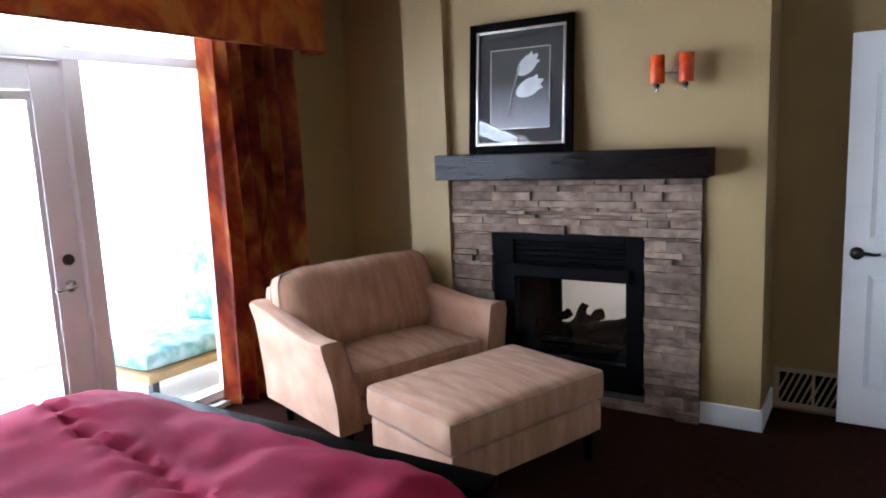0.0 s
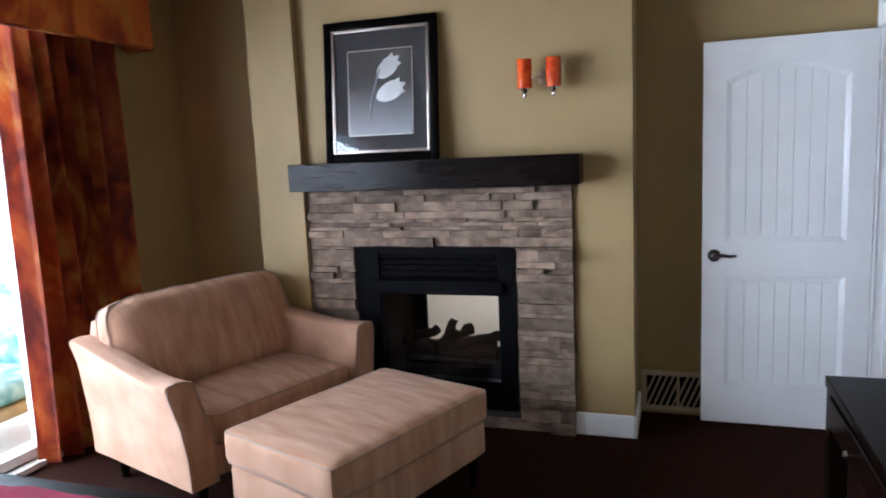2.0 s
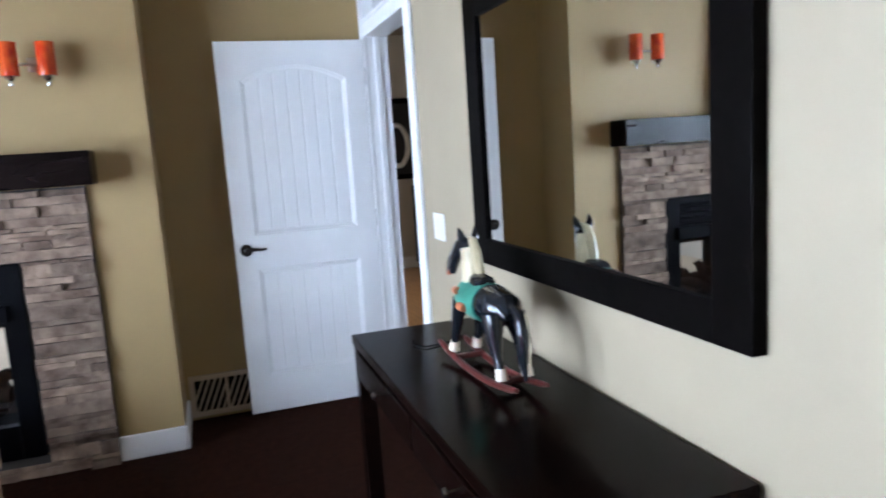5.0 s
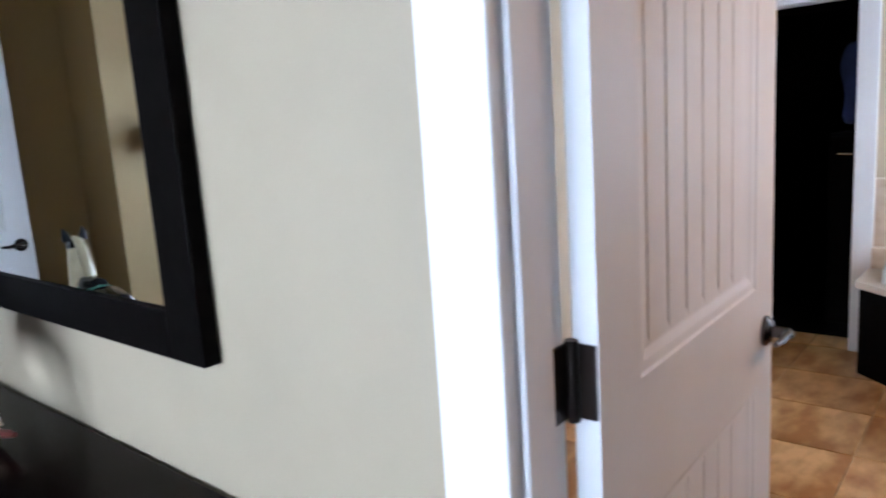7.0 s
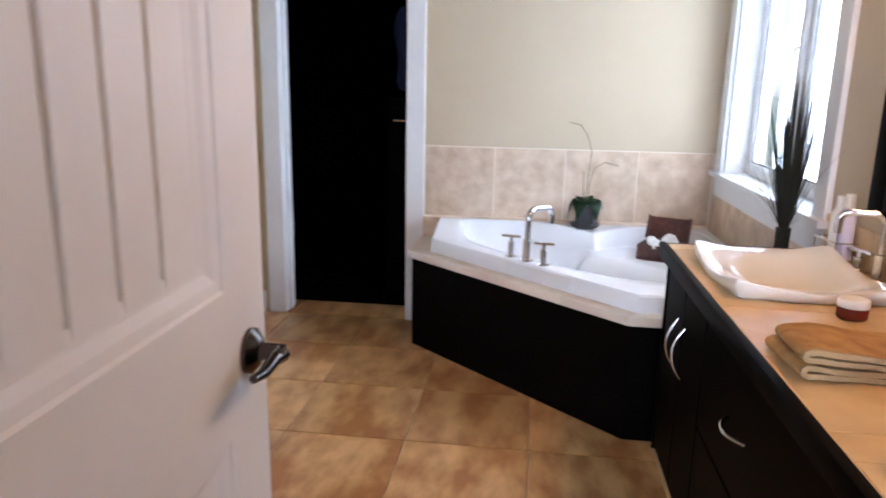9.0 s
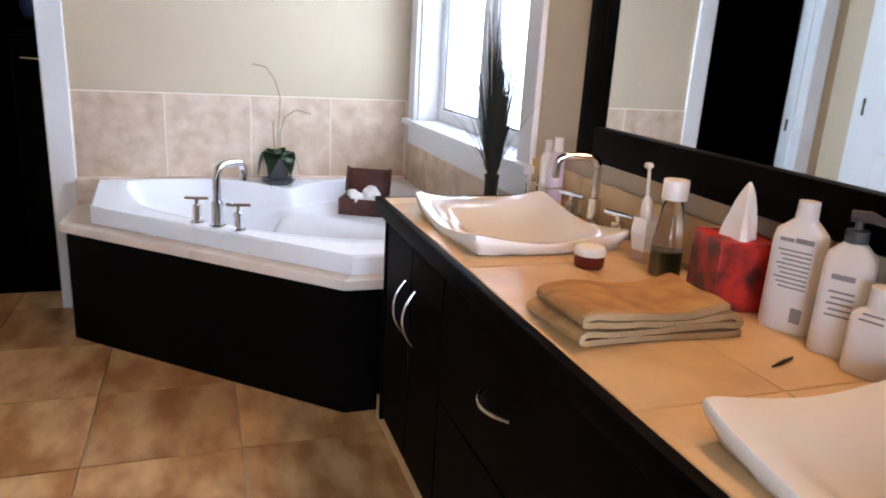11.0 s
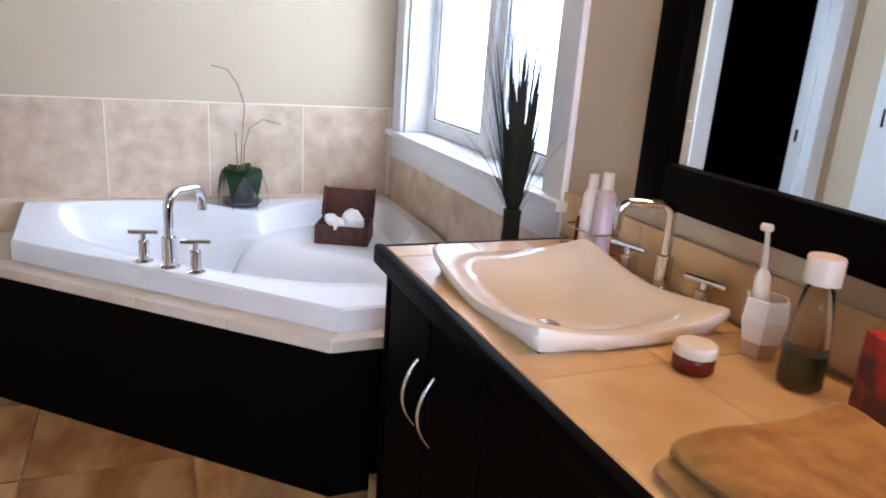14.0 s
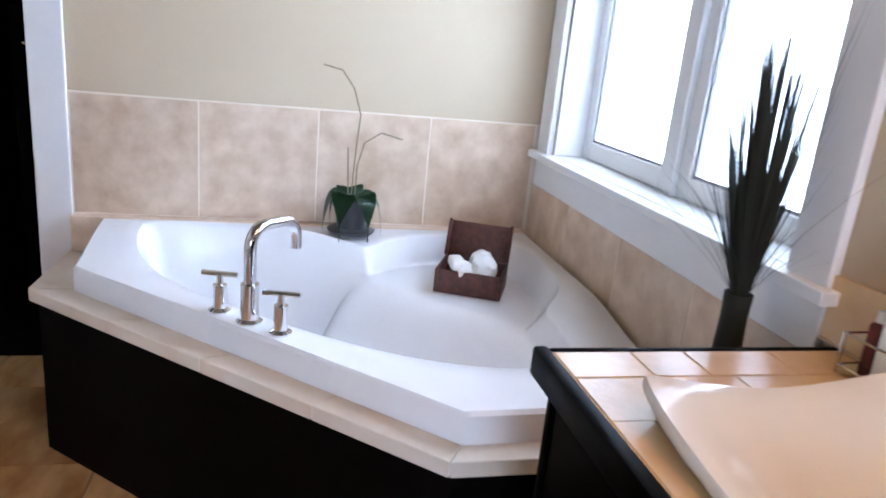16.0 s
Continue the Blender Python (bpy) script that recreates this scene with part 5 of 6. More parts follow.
def tap(name, base, along, out, height, reach, label, hgap=0.11, r=0.013, hand=0.085, rr=0.045, swing=0.35):
    """Widespread tap: an arched spout with two T handles; along: the handles' line, out: where the spout points."""
    root = thing(name, pose(*base), label, "tap")
    al, ou = Vector((*along, 0)).normalized(), Vector((*out, 0)).normalized()
    bm = bmesh.new()
    lathe(bm, [(0.001, 0), (0.030, 0), (0.030, 0.006), (r + 0.007, 0.012), (r + 0.007, height * 0.42), (r + 0.001, height * 0.43), (0.001, height * 0.44)], 0, 0, 20)
    pts = [(0, 0, 0.02), (0, 0, height * 0.6)]
    for k in range(6):
        a = math.pi / 2 * k / 5
        p = ou * (rr * (1 - math.cos(a)))
        pts.append((p.x, p.y, height - rr + rr * math.sin(a)))
    p = ou * (reach - rr)
    pts.append((p.x, p.y, height))
    for k in range(1, 6):
        a = math.pi / 2 * k / 5
        p = ou * (reach - rr + rr * math.sin(a))
        pts.append((p.x, p.y, height - rr + rr * math.cos(a)))
    p = ou * reach
    pts.append((p.x, p.y, height - rr - 0.03))
    sweep(bm, pts, r, 14)
    part("spout", bm, M_CHROME, root)
    for s in (-1, 1):
        c = al * (s * hgap)
        bm = bmesh.new()
        lathe(bm, [(0.001, 0), (0.026, 0), (0.026, 0.006), (0.016, 0.012), (0.016, hand * 0.72), (0.008, hand * 0.74), (0.008, hand), (0.001, hand)], c.x, c.y, 18)
        d = (ou * swing + al * 0.94).normalized() * 0.042
        e = Vector((c.x, c.y, hand))
        sweep(bm, [e - d, e + d], 0.0065, 8)
        part("tap_handle", bm, M_CHROME, root, "chrome T-shaped tap handle")
    return root


tap("tub_tap", (2.945, 1.085, 0.556), A2, B2, 0.225, 0.15, "tall arched chrome bathtub tap with two handles", 0.095, 0.014, 0.095, swing=-0.5)


def orchid():
    root = thing("potted_orchid", pose(3.60, 0.80, 0.600) @ Matrix.Scale(1.14, 4), "orchid with bare stems in a dark pot on the tub", "plant")
    bm = bmesh.new()
    lathe(bm, [(0.001, 0), (0.062, 0), (0.068, 0.008), (0.055, 0.014), (0.001, 0.014)], 0, 0, 24)
    part("saucer", bm, M_POT, root)
    bm = bmesh.new()
    lathe(bm, [(0.001, 0.014), (0.040, 0.014), (0.050, 0.09), (0.053, 0.095), (0.047, 0.095), (0.044, 0.085), (0.001, 0.083)], 0, 0, 24)
    part("pot", bm, M_POT, root)
    for k, (ang, ln, droop) in enumerate(((95, 0.13, 0.17), (265, 0.14, 0.19), (150, 0.12, 0.13), (215, 0.12, 0.14), (20, 0.06, 0.05), (300, 0.10, 0.16), (75, 0.10, 0.12))):
        bm = bmesh.new()
        d = Vector((math.cos(radians(ang)), math.sin(radians(ang)), 0))
        side = Vector((-d.y, d.x, 0))
        rows = []
        for i in range(9):
            u = i / 8
            c = d * (ln * math.sin(u * 1.7) * 0.62) + Vector((0, 0, 0.09 + 0.045 * math.sin(u * 2.6) - droop * u ** 2.3))
            w = 0.040 * math.sin(min(1, u * 1.05 + 0.12) * math.pi) ** 0.7 + 0.002
            rows.append([bm.verts.new(c + side * w + Vector((0, 0, 0.008))), bm.verts.new(c), bm.verts.new(c - side * w + Vector((0, 0, 0.008)))])
        fs = []
        for a, b in zip(rows, rows[1:]):
            fs += [bm.faces.new((a[0], a[1], b[1], b[0])), bm.faces.new((a[1], a[2], b[2], b[1]))]
        bmesh.ops.solidify(bm, geom=fs, thickness=0.003)
        part("leaf", bm, M_LEAF, root)
    for pts in ([(0, 0.005, 0.08), (0, 0.0, 0.20), (0, -0.01, 0.33), (0, 0.012, 0.40), (0, 0.045, 0.445), (0, 0.095, 0.455)],
                [(0, -0.005, 0.08), (0, -0.008, 0.19), (0, -0.025, 0.255), (0, -0.07, 0.285), (0, -0.13, 0.27)], [(0, 0.012, 0.08), (0, 0.02, 0.24)]):
        bm = bmesh.new()
        sweep(bm, pts, 0.0021, 6)
        part("stem", bm, M_STEM, root)


orchid()


def wicker_basket():
    root = thing("wicker_basket", pose(3.33, 0.455, 0.507, 0, 0, -24), "open red-brown wicker box with bath sponges", "basket")
    sx, sy, sz = 0.15, 0.20, 0.072
    t = 0.008
    for b in ((-sx / 2, sx / 2, -sy / 2, -sy / 2 + t, 0, sz), (-sx / 2, sx / 2, sy / 2 - t, sy / 2, 0, sz), (-sx / 2, -sx / 2 + t, -sy / 2 + t, sy / 2 - t, 0, sz), (sx / 2 - t, sx / 2, -sy / 2 + t, sy / 2 - t, 0, sz), (-sx / 2 + t, sx / 2 - t, -sy / 2 + t, sy / 2 - t, 0, t)):
        part("woven_side", boxes(b, bevel=0.002), M_WICKER, root)
    bm = boxes((0, t, -sy / 2, sy / 2, 0.0, 0.115), (-0.03, 0, -sy / 2, -sy / 2 + t, 0, 0.115), (-0.03, 0, sy / 2 - t, sy / 2, 0, 0.115), bevel=0.002)
    bmesh.ops.transform(bm, matrix=pose(sx / 2, 0, sz, 0, 24, 0), verts=bm.verts[:])
    part("lid", bm, M_WICKER, root)
    random.seed(9)
    for x, y, z, r in ((-0.02, -0.035, 0.075, 0.042), (-0.045, 0.02, 0.068, 0.03), (0.035, -0.02, 0.08, 0.036)):
        bm = bmesh.new()
        bmesh.ops.create_icosphere(bm, subdivisions=3, radius=r)
        for v in bm.verts:
            v.co *= 1 + 0.22 * noise.noise(v.co * 55)
            v.co += Vector((x, y, z))
        part("bath_puff", bm, M_SOAP, root, "white bath puff")
    bm = cushion(0.085, 0.045, 0.03, 0.004, 0.012, 4)
    bmesh.ops.transform(bm, matrix=pose(-0.03, 0.045, 0.07, 0, 0, 20), verts=bm.verts[:])
    part("soap", bm, M_SOAP, root, "white soap bar")


wicker_basket()


def grass_vase():
    root = thing("vase_of_dry_grass", pose(2.39, 0.255, 0.489), "tall bundle of dry dark grass in a slim black vase", "plant")
    bm = bmesh.new()
    lathe(bm, [(0.001, 0), (0.045, 0), (0.047, 0.015), (0.026, 0.20), (0.022, 0.32), (0.024, 0.36), (0.020, 0.36), (0.018, 0.32), (0.001, 0.30)], 0, 0, 24)
    part("vase", bm, M_GRASS, root)
    random.seed(21)
    bm = bmesh.new()
    for k in range(330):
        a = random.uniform(0, 2 * math.pi)
        wide = random.random() < 0.07
        lean = random.uniform(0.01, 0.105) if not wide else random.uniform(0.13, 0.30)
        ln = 0.50 * (1 - 0.62 * random.random() ** 1.7) if not wide else random.uniform(0.22, 0.42)
        d = Vector((math.cos(a), math.sin(a), 0))
        side = Vector((-d.y, d.x, 0)) * random.uniform(0.0010, 0.0027) * (0.5 if wide else 1)
        pts = []
        for i in range(6):
            u = i / 5
            pts.append(d * (0.014 + lean * u ** 1.1) + Vector((0.03 * u, -0.0 * u, 0.36 + ln * u - (0.10 * u * u if wide else 0))))
        prev = None
        for i, p in enumerate(pts):
            w = side * (1 - 0.9 * (i / 5) ** 2)
            cur = (bm.verts.new(p + w), bm.verts.new(p - w))
            if prev:
                bm.faces.new((prev[0], prev[1], cur[1], cur[0]))
            prev = cur
    tagged(part("grass_blades", bm, M_GRASS, root, "dense dry dark green and black blades"), kind="stuff")


grass_vase()


# ---- vanity ----
def pull(length, vertical=True):
    bm = bmesh.new()
    pts = []
    for i in range(11):
        u = -1 + 2 * i / 10
        pts.append((u * length / 2, 0.030 * (1 - u * u) + 0.002, 0))
    sweep(bm, pts, [0.0035] * 2 + [0.0045] * 7 + [0.0035] * 2, 8)
    if vertical:
        bmesh.ops.transform(bm, matrix=pose(0, 0, 0, 0, 90, 0), verts=bm.verts[:])
    return bm


def vanity():
    root = thing("bathroom_vanity", pose(0, 0, 0), "long dark espresso vanity cabinet with curved steel pulls", "cabinet")
    X0, X1, Y1 = 0.38, 2.245, 0.632
    part("body", boxes((X0, X1, 0.158, Y1 - 0.02, 0.10, 0.70)), M_ESPRESSO, root, smooth=False)
    part("end_panel", boxes((X1, X1 + 0.012, 0.158, Y1 + 0.004, 0.10, 0.785), bevel=0.002), M_ESPRESSO, root, smooth=False)
    part("toe_kick", boxes((X0, 2.44, 0.158, 0.598, 0.0, 0.085), bevel=0.002), M_CTILE, root, "tan tiled toe kick", smooth=False)
    edges = [0.39, 0.64, 0.89, 1.735, 1.985, 2.235]
    for k, (a, b) in enumerate(zip(edges, edges[1:])):
        if k == 2:
            for z0, z1 in ((0.12, 0.44), (0.446, 0.772)):
                d = part("drawer_front", boxes((a + 0.003, b - 0.003, Y1 - 0.019, Y1, z0, z1), bevel=0.003), M_ESPRESSO, root, smooth=False)
                bm = pull(0.13, False)
                bmesh.ops.transform(bm, matrix=Matrix.Translation(((a + b) / 2 + 0.10, Y1 + 0.001, z1 - 0.175)), verts=bm.verts[:])
                part("pull_handle", bm, M_NICKEL, d, "curved satin steel pull")
        else:
            d = part("cabinet_door", boxes((a + 0.003, b - 0.003, Y1 - 0.019, Y1, 0.12, 0.772), bevel=0.003), M_ESPRESSO, root, smooth=False)
            bm = pull(0.15)
            x = b - 0.045 if k in (0, 3) else a + 0.045
            bmesh.ops.transform(bm, matrix=Matrix.Translation((x, Y1 + 0.001, 0.558)), verts=bm.verts[:])
            part("pull_handle", bm, M_NICKEL, d, "curved satin steel pull")


vanity()


def worktop():
    root = tagged(new("worktop"), "tan travertine tiled worktop with a dark wooden front edge", "worktop")
    holes = [(cx - 0.20, cx + 0.20, 0.255, 0.588) for cx in (1.857, 0.715)]

    def cut(rect):
        """The rectangle less the sink openings, as rectangles."""
        rest = [rect]
        for h0, h1, k0, k1 in holes:
            res = []
            for a, b, c, d in rest:
                if b <= h0 or a >= h1 or d <= k0 or c >= k1:
                    res.append((a, b, c, d))
                    continue
                for q in ((a, max(a, h0), c, d), (min(b, h1), b, c, d), (max(a, h0), min(b, h1), c, max(c, k0)), (max(a, h0), min(b, h1), min(d, k1), d)):
                    if q[1] - q[0] > 0.006 and q[3] - q[2] > 0.006:
                        res.append(q)
            rest = res
        return rest

    for a, b, c, d in cut((0.37, 2.245, 0.158, 0.646)):
        part("grout_bed", boxes((a, b, c, d, 0.786, 0.8087)), M_JOINT, root, "tan grout", smooth=False)
    part("front_edge", boxes((0.37, 2.262, 0.646, 0.669, 0.768, 0.813), bevel=0.006), M_ESPRESSO, root, "dark wooden edge")
    part("end_edge", boxes((2.245, 2.262, 0.158, 0.646, 0.768, 0.8095), bevel=0.005), M_ESPRESSO, root, "dark wooden edge")
    part("backsplash_cap", boxes((0.37, 2.30, 0.157, 0.170, 0.811, 0.815)), M_JOINT, root, smooth=False)
    xs = [2.244, 2.165] + [2.165 - 0.2915 * k for k in range(1, 7)] + [0.372]
    ys = [0.171, 0.30, 0.443, 0.528, 0.645]
    for i, (b, a) in enumerate(zip(xs, xs[1:])):
        rows = ys if i == 0 else [0.171, 0.408, 0.645]
        for y0, y1 in zip(rows, rows[1:]):
            pieces = cut((a + 0.0018, b - 0.0018, y0 + 0.0018, y1 - 0.0018))
            part("tile", boxes(*[(p, q, c, d, 0.8035, 0.810) for p, q, c, d in pieces], bevel=0.0012, seg=1), M_CTILE, root, smooth=False)
    for k in range(6):
        b = 2.298 - k * 0.32
        part("backsplash_tile", boxes((b - 0.3175, b, 0.1565, 0.168, 0.8155, 0.918), bevel=0.001, seg=1), M_CTILE, root, smooth=False)


worktop()


def sink(name, cx, cy, label):
    root = thing(name, pose(cx, cy, 0.8105), label, "sink", "vanity sinks")
    hx, hy, n = 0.225, 0.190, 26
    bm = bmesh.new()

    def rimz(u, v):
        return 0.019 + 0.024 * (min(1.0, abs(u)) * min(1.0, abs(v))) ** 1.7 + 0.006 * abs(u)

    def inside(u, v):
        q = (abs(u) ** 3.4 + abs(v) ** 3.4) ** (1 / 3.4)
        f = smooth01((1.0 - q) / 0.9)
        return rimz(u, v) * (1 - f) - 0.052 * f

    grid = [[bm.verts.new((hx * (-1 + 2 * i / n) * (1 - 0.01 * (-1 + 2 * j / n) ** 2 - 0.035 * (-1 + 2 * j / n) ** 10), hy * (-1 + 2 * j / n) * (1 - 0.01 * (-1 + 2 * i / n) ** 2 - 0.035 * (-1 + 2 * i / n) ** 10), inside((-1 + 2 * i / n) * 1.04, (-1 + 2 * j / n) * 1.04))) for j in range(n + 1)] for i in range(n + 1)]
    for i in range(n):
        for j in range(n):
            bm.faces.new((grid[i][j], grid[i + 1][j], grid[i + 1][j + 1], grid[i][j + 1]))
    loop = [grid[i][0] for i in range(n)] + [grid[n][j] for j in range(n)] + [grid[i][n] for i in range(n, 0, -1)] + [grid[0][j] for j in range(n, 0, -1)]
    prev = loop
    for sc, dz in ((1.008, 0.003), (1.010, 0.009), (1.0, 0.018), (0.965, 0.030)):
        cur = [bm.verts.new((v.co.x * sc, v.co.y * sc, max(0.001, v.co.z - dz))) for v in loop]
        for k in range(len(loop)):
            j = (k + 1) % len(loop)
            bm.faces.new((prev[k], prev[j], cur[j], cur[k]))
        prev = cur
    cur = [bm.verts.new((v.co.x * 0.92, v.co.y * 0.92, 0.0005)) for v in loop]
    for k in range(len(loop)):
        j = (k + 1) % len(loop)
        bm.faces.new((prev[k], prev[j], cur[j], cur[k]))
    part("basin", bm, M_PORC, root)
    bm = bmesh.new()
    lathe(bm, [(0.001, -0.030), (0.021, -0.030), (0.023, -0.008), (0.017, -0.004), (0.001, -0.003)], -0.085, 0.085, 18)
    part("drain", bm, M_NICKEL, root, "steel drain")


sink("sink", 1.857, 0.420, "white rectangular vessel sink with a wavy rim")
sink("sink", 0.715, 0.420, "white rectangular vessel sink with a wavy rim")
tap("sink_tap", (1.862, 0.196, 0.8105), (1, 0), (0.35, 1), 0.176, 0.105, "arched chrome basin tap with two lever handles", 0.115, 0.0098, 0.058, rr=0.026)


def vanity_mirror():
    root = thing("vanity_mirror", pose(2.055, 0.156, 0.972, 0, 0, -1.6) @ Matrix.Translation((-2.055, 0, 0)), "wide vanity mirror in a black wooden frame", "mirror")
    X0, X1, H, f = 0.45, 1.995, 0.95, 0.085
    for b in ((X0, X0 + f, 0, 0.032, 0, H), (X1 - f, X1, 0, 0.032, 0, H), (X0 + f, X1 - f, 0, 0.032, 0, f), (X0 + f, X1 - f, 0, 0.032, H - f, H)):
        part("frame_rail", boxes(b, bevel=0.004), M_ESPRESSO, root)
    part("mirror_glass", boxes((X0 + f, X1 - f, 0.004, 0.014, f, H - f)), M_MIRROR, root, smooth=False)


vanity_mirror()


def vanity_light():
    root = thing("vanity_light", pose(1.35, 0.156, 2.08), "wall light bar with three frosted glass shades", "wall lamp")
    part("backplate", boxes((-0.64, 0.64, 0, 0.022, 0, 0.07), bevel=0.006), M_NICKEL, root)
    for x in (-0.52, 0, 0.52):
        bm = bmesh.new()
        sweep(bm, [(x, 0.02, 0.035), (x, 0.09, 0.035), (x, 0.10, 0.025)], 0.008, 8)
        part("arm", bm, M_NICKEL, root)
        bm = bmesh.new()
        lathe(bm, [(0.012, 0.02), (0.03, 0.015), (0.05, -0.10), (0.045, -0.10), (0.001, -0.09)], x, 0.10, 18)
        part("shade", bm, M_BULB, root, "glowing frosted glass shade")


vanity_light()
area("vanity_lamp_glow", (1.35, 0.30, 1.95), (1.35, 0.85, 0.95), 1.3, 0.10, 7, (1.0, 0.55, 0.26))


# ---- things on the worktop ----
Z = 0.8105


def jar():
    root = thing("cream_jar", pose(1.553, 0.385, Z) @ Matrix.Scale(0.84, 4), "small dark red jar with a cream lid", "jar")
    bm = bmesh.new()
    lathe(bm, [(0.001, 0), (0.034, 0), (0.037, 0.004), (0.037, 0.026), (0.034, 0.03), (0.001, 0.03)])
    part("body", bm, M_AMBERJ, root)
    bm = bmesh.new()
    lathe(bm, [(0.001, 0.0305), (0.037, 0.0305), (0.038, 0.033), (0.038, 0.046), (0.034, 0.051), (0.001, 0.052)])
    part("lid", bm, M_PLASTIC, root, "cream screw lid")


jar()


def tumbler():
    root = thing("toothbrush_cup", pose(1.575, 0.234, Z, 0, 0, 15) @ Matrix.Scale(0.88, 4), "white faceted ceramic tumbler with a beige foot", "cup")
    bm = bmesh.new()
    lathe(bm, [(0.001, 0.028), (0.036, 0.028), (0.044, 0.07), (0.040, 0.108), (0.035, 0.108), (0.036, 0.04), (0.001, 0.034)], sides=6)
    part("cup", bm, M_PORC, root, smooth=False)
    bm = bmesh.new()
    lathe(bm, [(0.001, 0.0), (0.031, 0.0), (0.036, 0.0275), (0.001, 0.0275)], sides=6)
    part("foot", bm, M_WTILE, root, "beige foot", smooth=False)


tumbler()


def toothbrush():
    root = thing("electric_toothbrush", pose(1.575, 0.234, Z + 0.036, 0, 6, 0) @ Matrix.Scale(0.9, 4), "white electric toothbrush standing in the cup", "toothbrush")
    bm = bmesh.new()
    lathe(bm, [(0.001, 0), (0.013, 0.0), (0.015, 0.05), (0.013, 0.10), (0.007, 0.112), (0.001, 0.113)], 0.01, 0, 14)
    part("grip", bm, M_PLASTIC, root)
    bm = bmesh.new()
    sweep(bm, [(0.01, 0, 0.113), (0.01, 0, 0.165), (0.012, 0, 0.182)], [0.0055, 0.004, 0.004], 8)
    part("neck", bm, M_PLASTIC, root)
    bm = bmesh.new()
    sweep(bm, [(0.005, 0, 0.185), (0.022, 0, 0.185)], 0.0075, 10)
    part("brush_head", bm, M_TISSUE, root, "white bristle head")


toothbrush()


def clear_bottle():
    root = thing("mouthwash_bottle", pose(1.47, 0.262, Z) @ Matrix.Diagonal((0.86, 0.86, 1.0, 1)), "clear bottle with a white cap and a little green liquid", "bottle")
    bm = bmesh.new()
    lathe(bm, [(0.001, 0), (0.034, 0), (0.037, 0.006), (0.036, 0.06), (0.029, 0.11), (0.024, 0.145), (0.018, 0.155), (0.001, 0.156)], sides=24)
    part("body", bm, M_CLEAR, root)
    bm = bmesh.new()
    lathe(bm, [(0.001, 0.004), (0.033, 0.004), (0.0345, 0.01), (0.0335, 0.055), (0.001, 0.055)], sides=24)
    part("liquid", bm, M_GREENL, root, "green liquid")
    bm = bmesh.new()
    lathe(bm, [(0.001, 0.157), (0.029, 0.157), (0.029, 0.193), (0.027, 0.196), (0.001, 0.196)], sides=24)
    part("cap", bm, M_PLASTIC, root, "white cap")


clear_bottle()


def tissue_box():
    root = thing("tissue_box", pose(1.315, 0.238, Z, 0, 0, -14), "red floral tissue box with a tissue pulled out", "tissue box")
    part("carton", boxes((-0.055, 0.055, -0.055, 0.055, 0, 0.125), bevel=0.002), M_RED, root, smooth=False)
    bm = bmesh.new()
    n = 20
    rings = []
    for i in range(9):
        u = i / 8
        r = 0.042 * (1 - u) ** 0.7 + 0.003
        rings.append([bm.verts.new((r * math.cos(2 * math.pi * k / n) * (1 + 0.25 * math.sin(3 * 2 * math.pi * k / n + u * 2)) - 0.012 * u, 0.62 * r * math.sin(2 * math.pi * k / n) * (1 + 0.2 * math.cos(5 * 2 * math.pi * k / n)), 0.118 + 0.105 * u)) for k in range(n)])
    for a, b in zip(rings, rings[1:]):
        for k in range(n):
            bm.faces.new((a[k], a[(k + 1) % n], b[(k + 1) % n], b[k]))
    bm.faces.new(rings[-1]), bm.faces.new(rings[0][::-1])
    part("tissue", bm, M_TISSUE, root, "white tissue")


tissue_box()


def rounded_bottle(bm, w, d, profile, n=28):
    rings = []
    for s, z in profile:
        ring = []
        for k in range(n):
            a = 2 * math.pi * k / n
            c, s2 = math.cos(a), math.sin(a)
            r = 1 / ((abs(c) ** 3.5 + abs(s2) ** 3.5) ** (1 / 3.5))
            ring.append(bm.verts.new((w / 2 * s * r * c, d / 2 * (s * 0.75 + 0.25) * r * s2 if s > 0.02 else 0.001 * s2, z)))
        rings.append(ring)
    for a, b in zip(rings, rings[1:]):
        for k in range(n):
            bm.faces.new((a[k], a[(k + 1) % n], b[(k + 1) % n], b[k]))
    bm.faces.new(rings[0][::-1]), bm.faces.new(rings[-1])
    return bm


def lotion(name, m, w, d, h, cap, label, text_rows):
    root = thing(name, m, label, "bottle")
    bm = rounded_bottle(bmesh.new(), w, d, [(0.93, 0), (1.0, 0.006), (1.0, h * 0.80), (0.92, h * 0.90), (0.55, h * 0.97), (0.42, h)])
    part("body", bm, M_PLASTIC, root)
    if cap == "flip":
        bm = bmesh.new()
        lathe(bm, [(0.001, h), (0.017, h), (0.016, h + 0.03), (0.001, h + 0.031)], sides=20)
        part("cap", bm, M_PLASTIC, root)
    elif cap == "pump":
        bm = bmesh.new()
        lathe(bm, [(0.001, h), (0.016, h), (0.016, h + 0.018), (0.006, h + 0.02), (0.005, h + 0.034), (0.001, h + 0.034)], sides=18)
        sweep(bm, [(0.012, 0, h + 0.038), (-0.012, 0, h + 0.04), (-0.034, 0, h + 0.034)], [0.009, 0.009, 0.005], 8)
        part("pump", bm, M_DARKP, root, "dark grey pump")
    for z, a, b, t in text_rows:
        part("label_print", boxes((a * w, b * w, d / 2 + 0.0006, d / 2 + 0.0012, z, z + t)), M_PRINT, root, smooth=False)
    return root


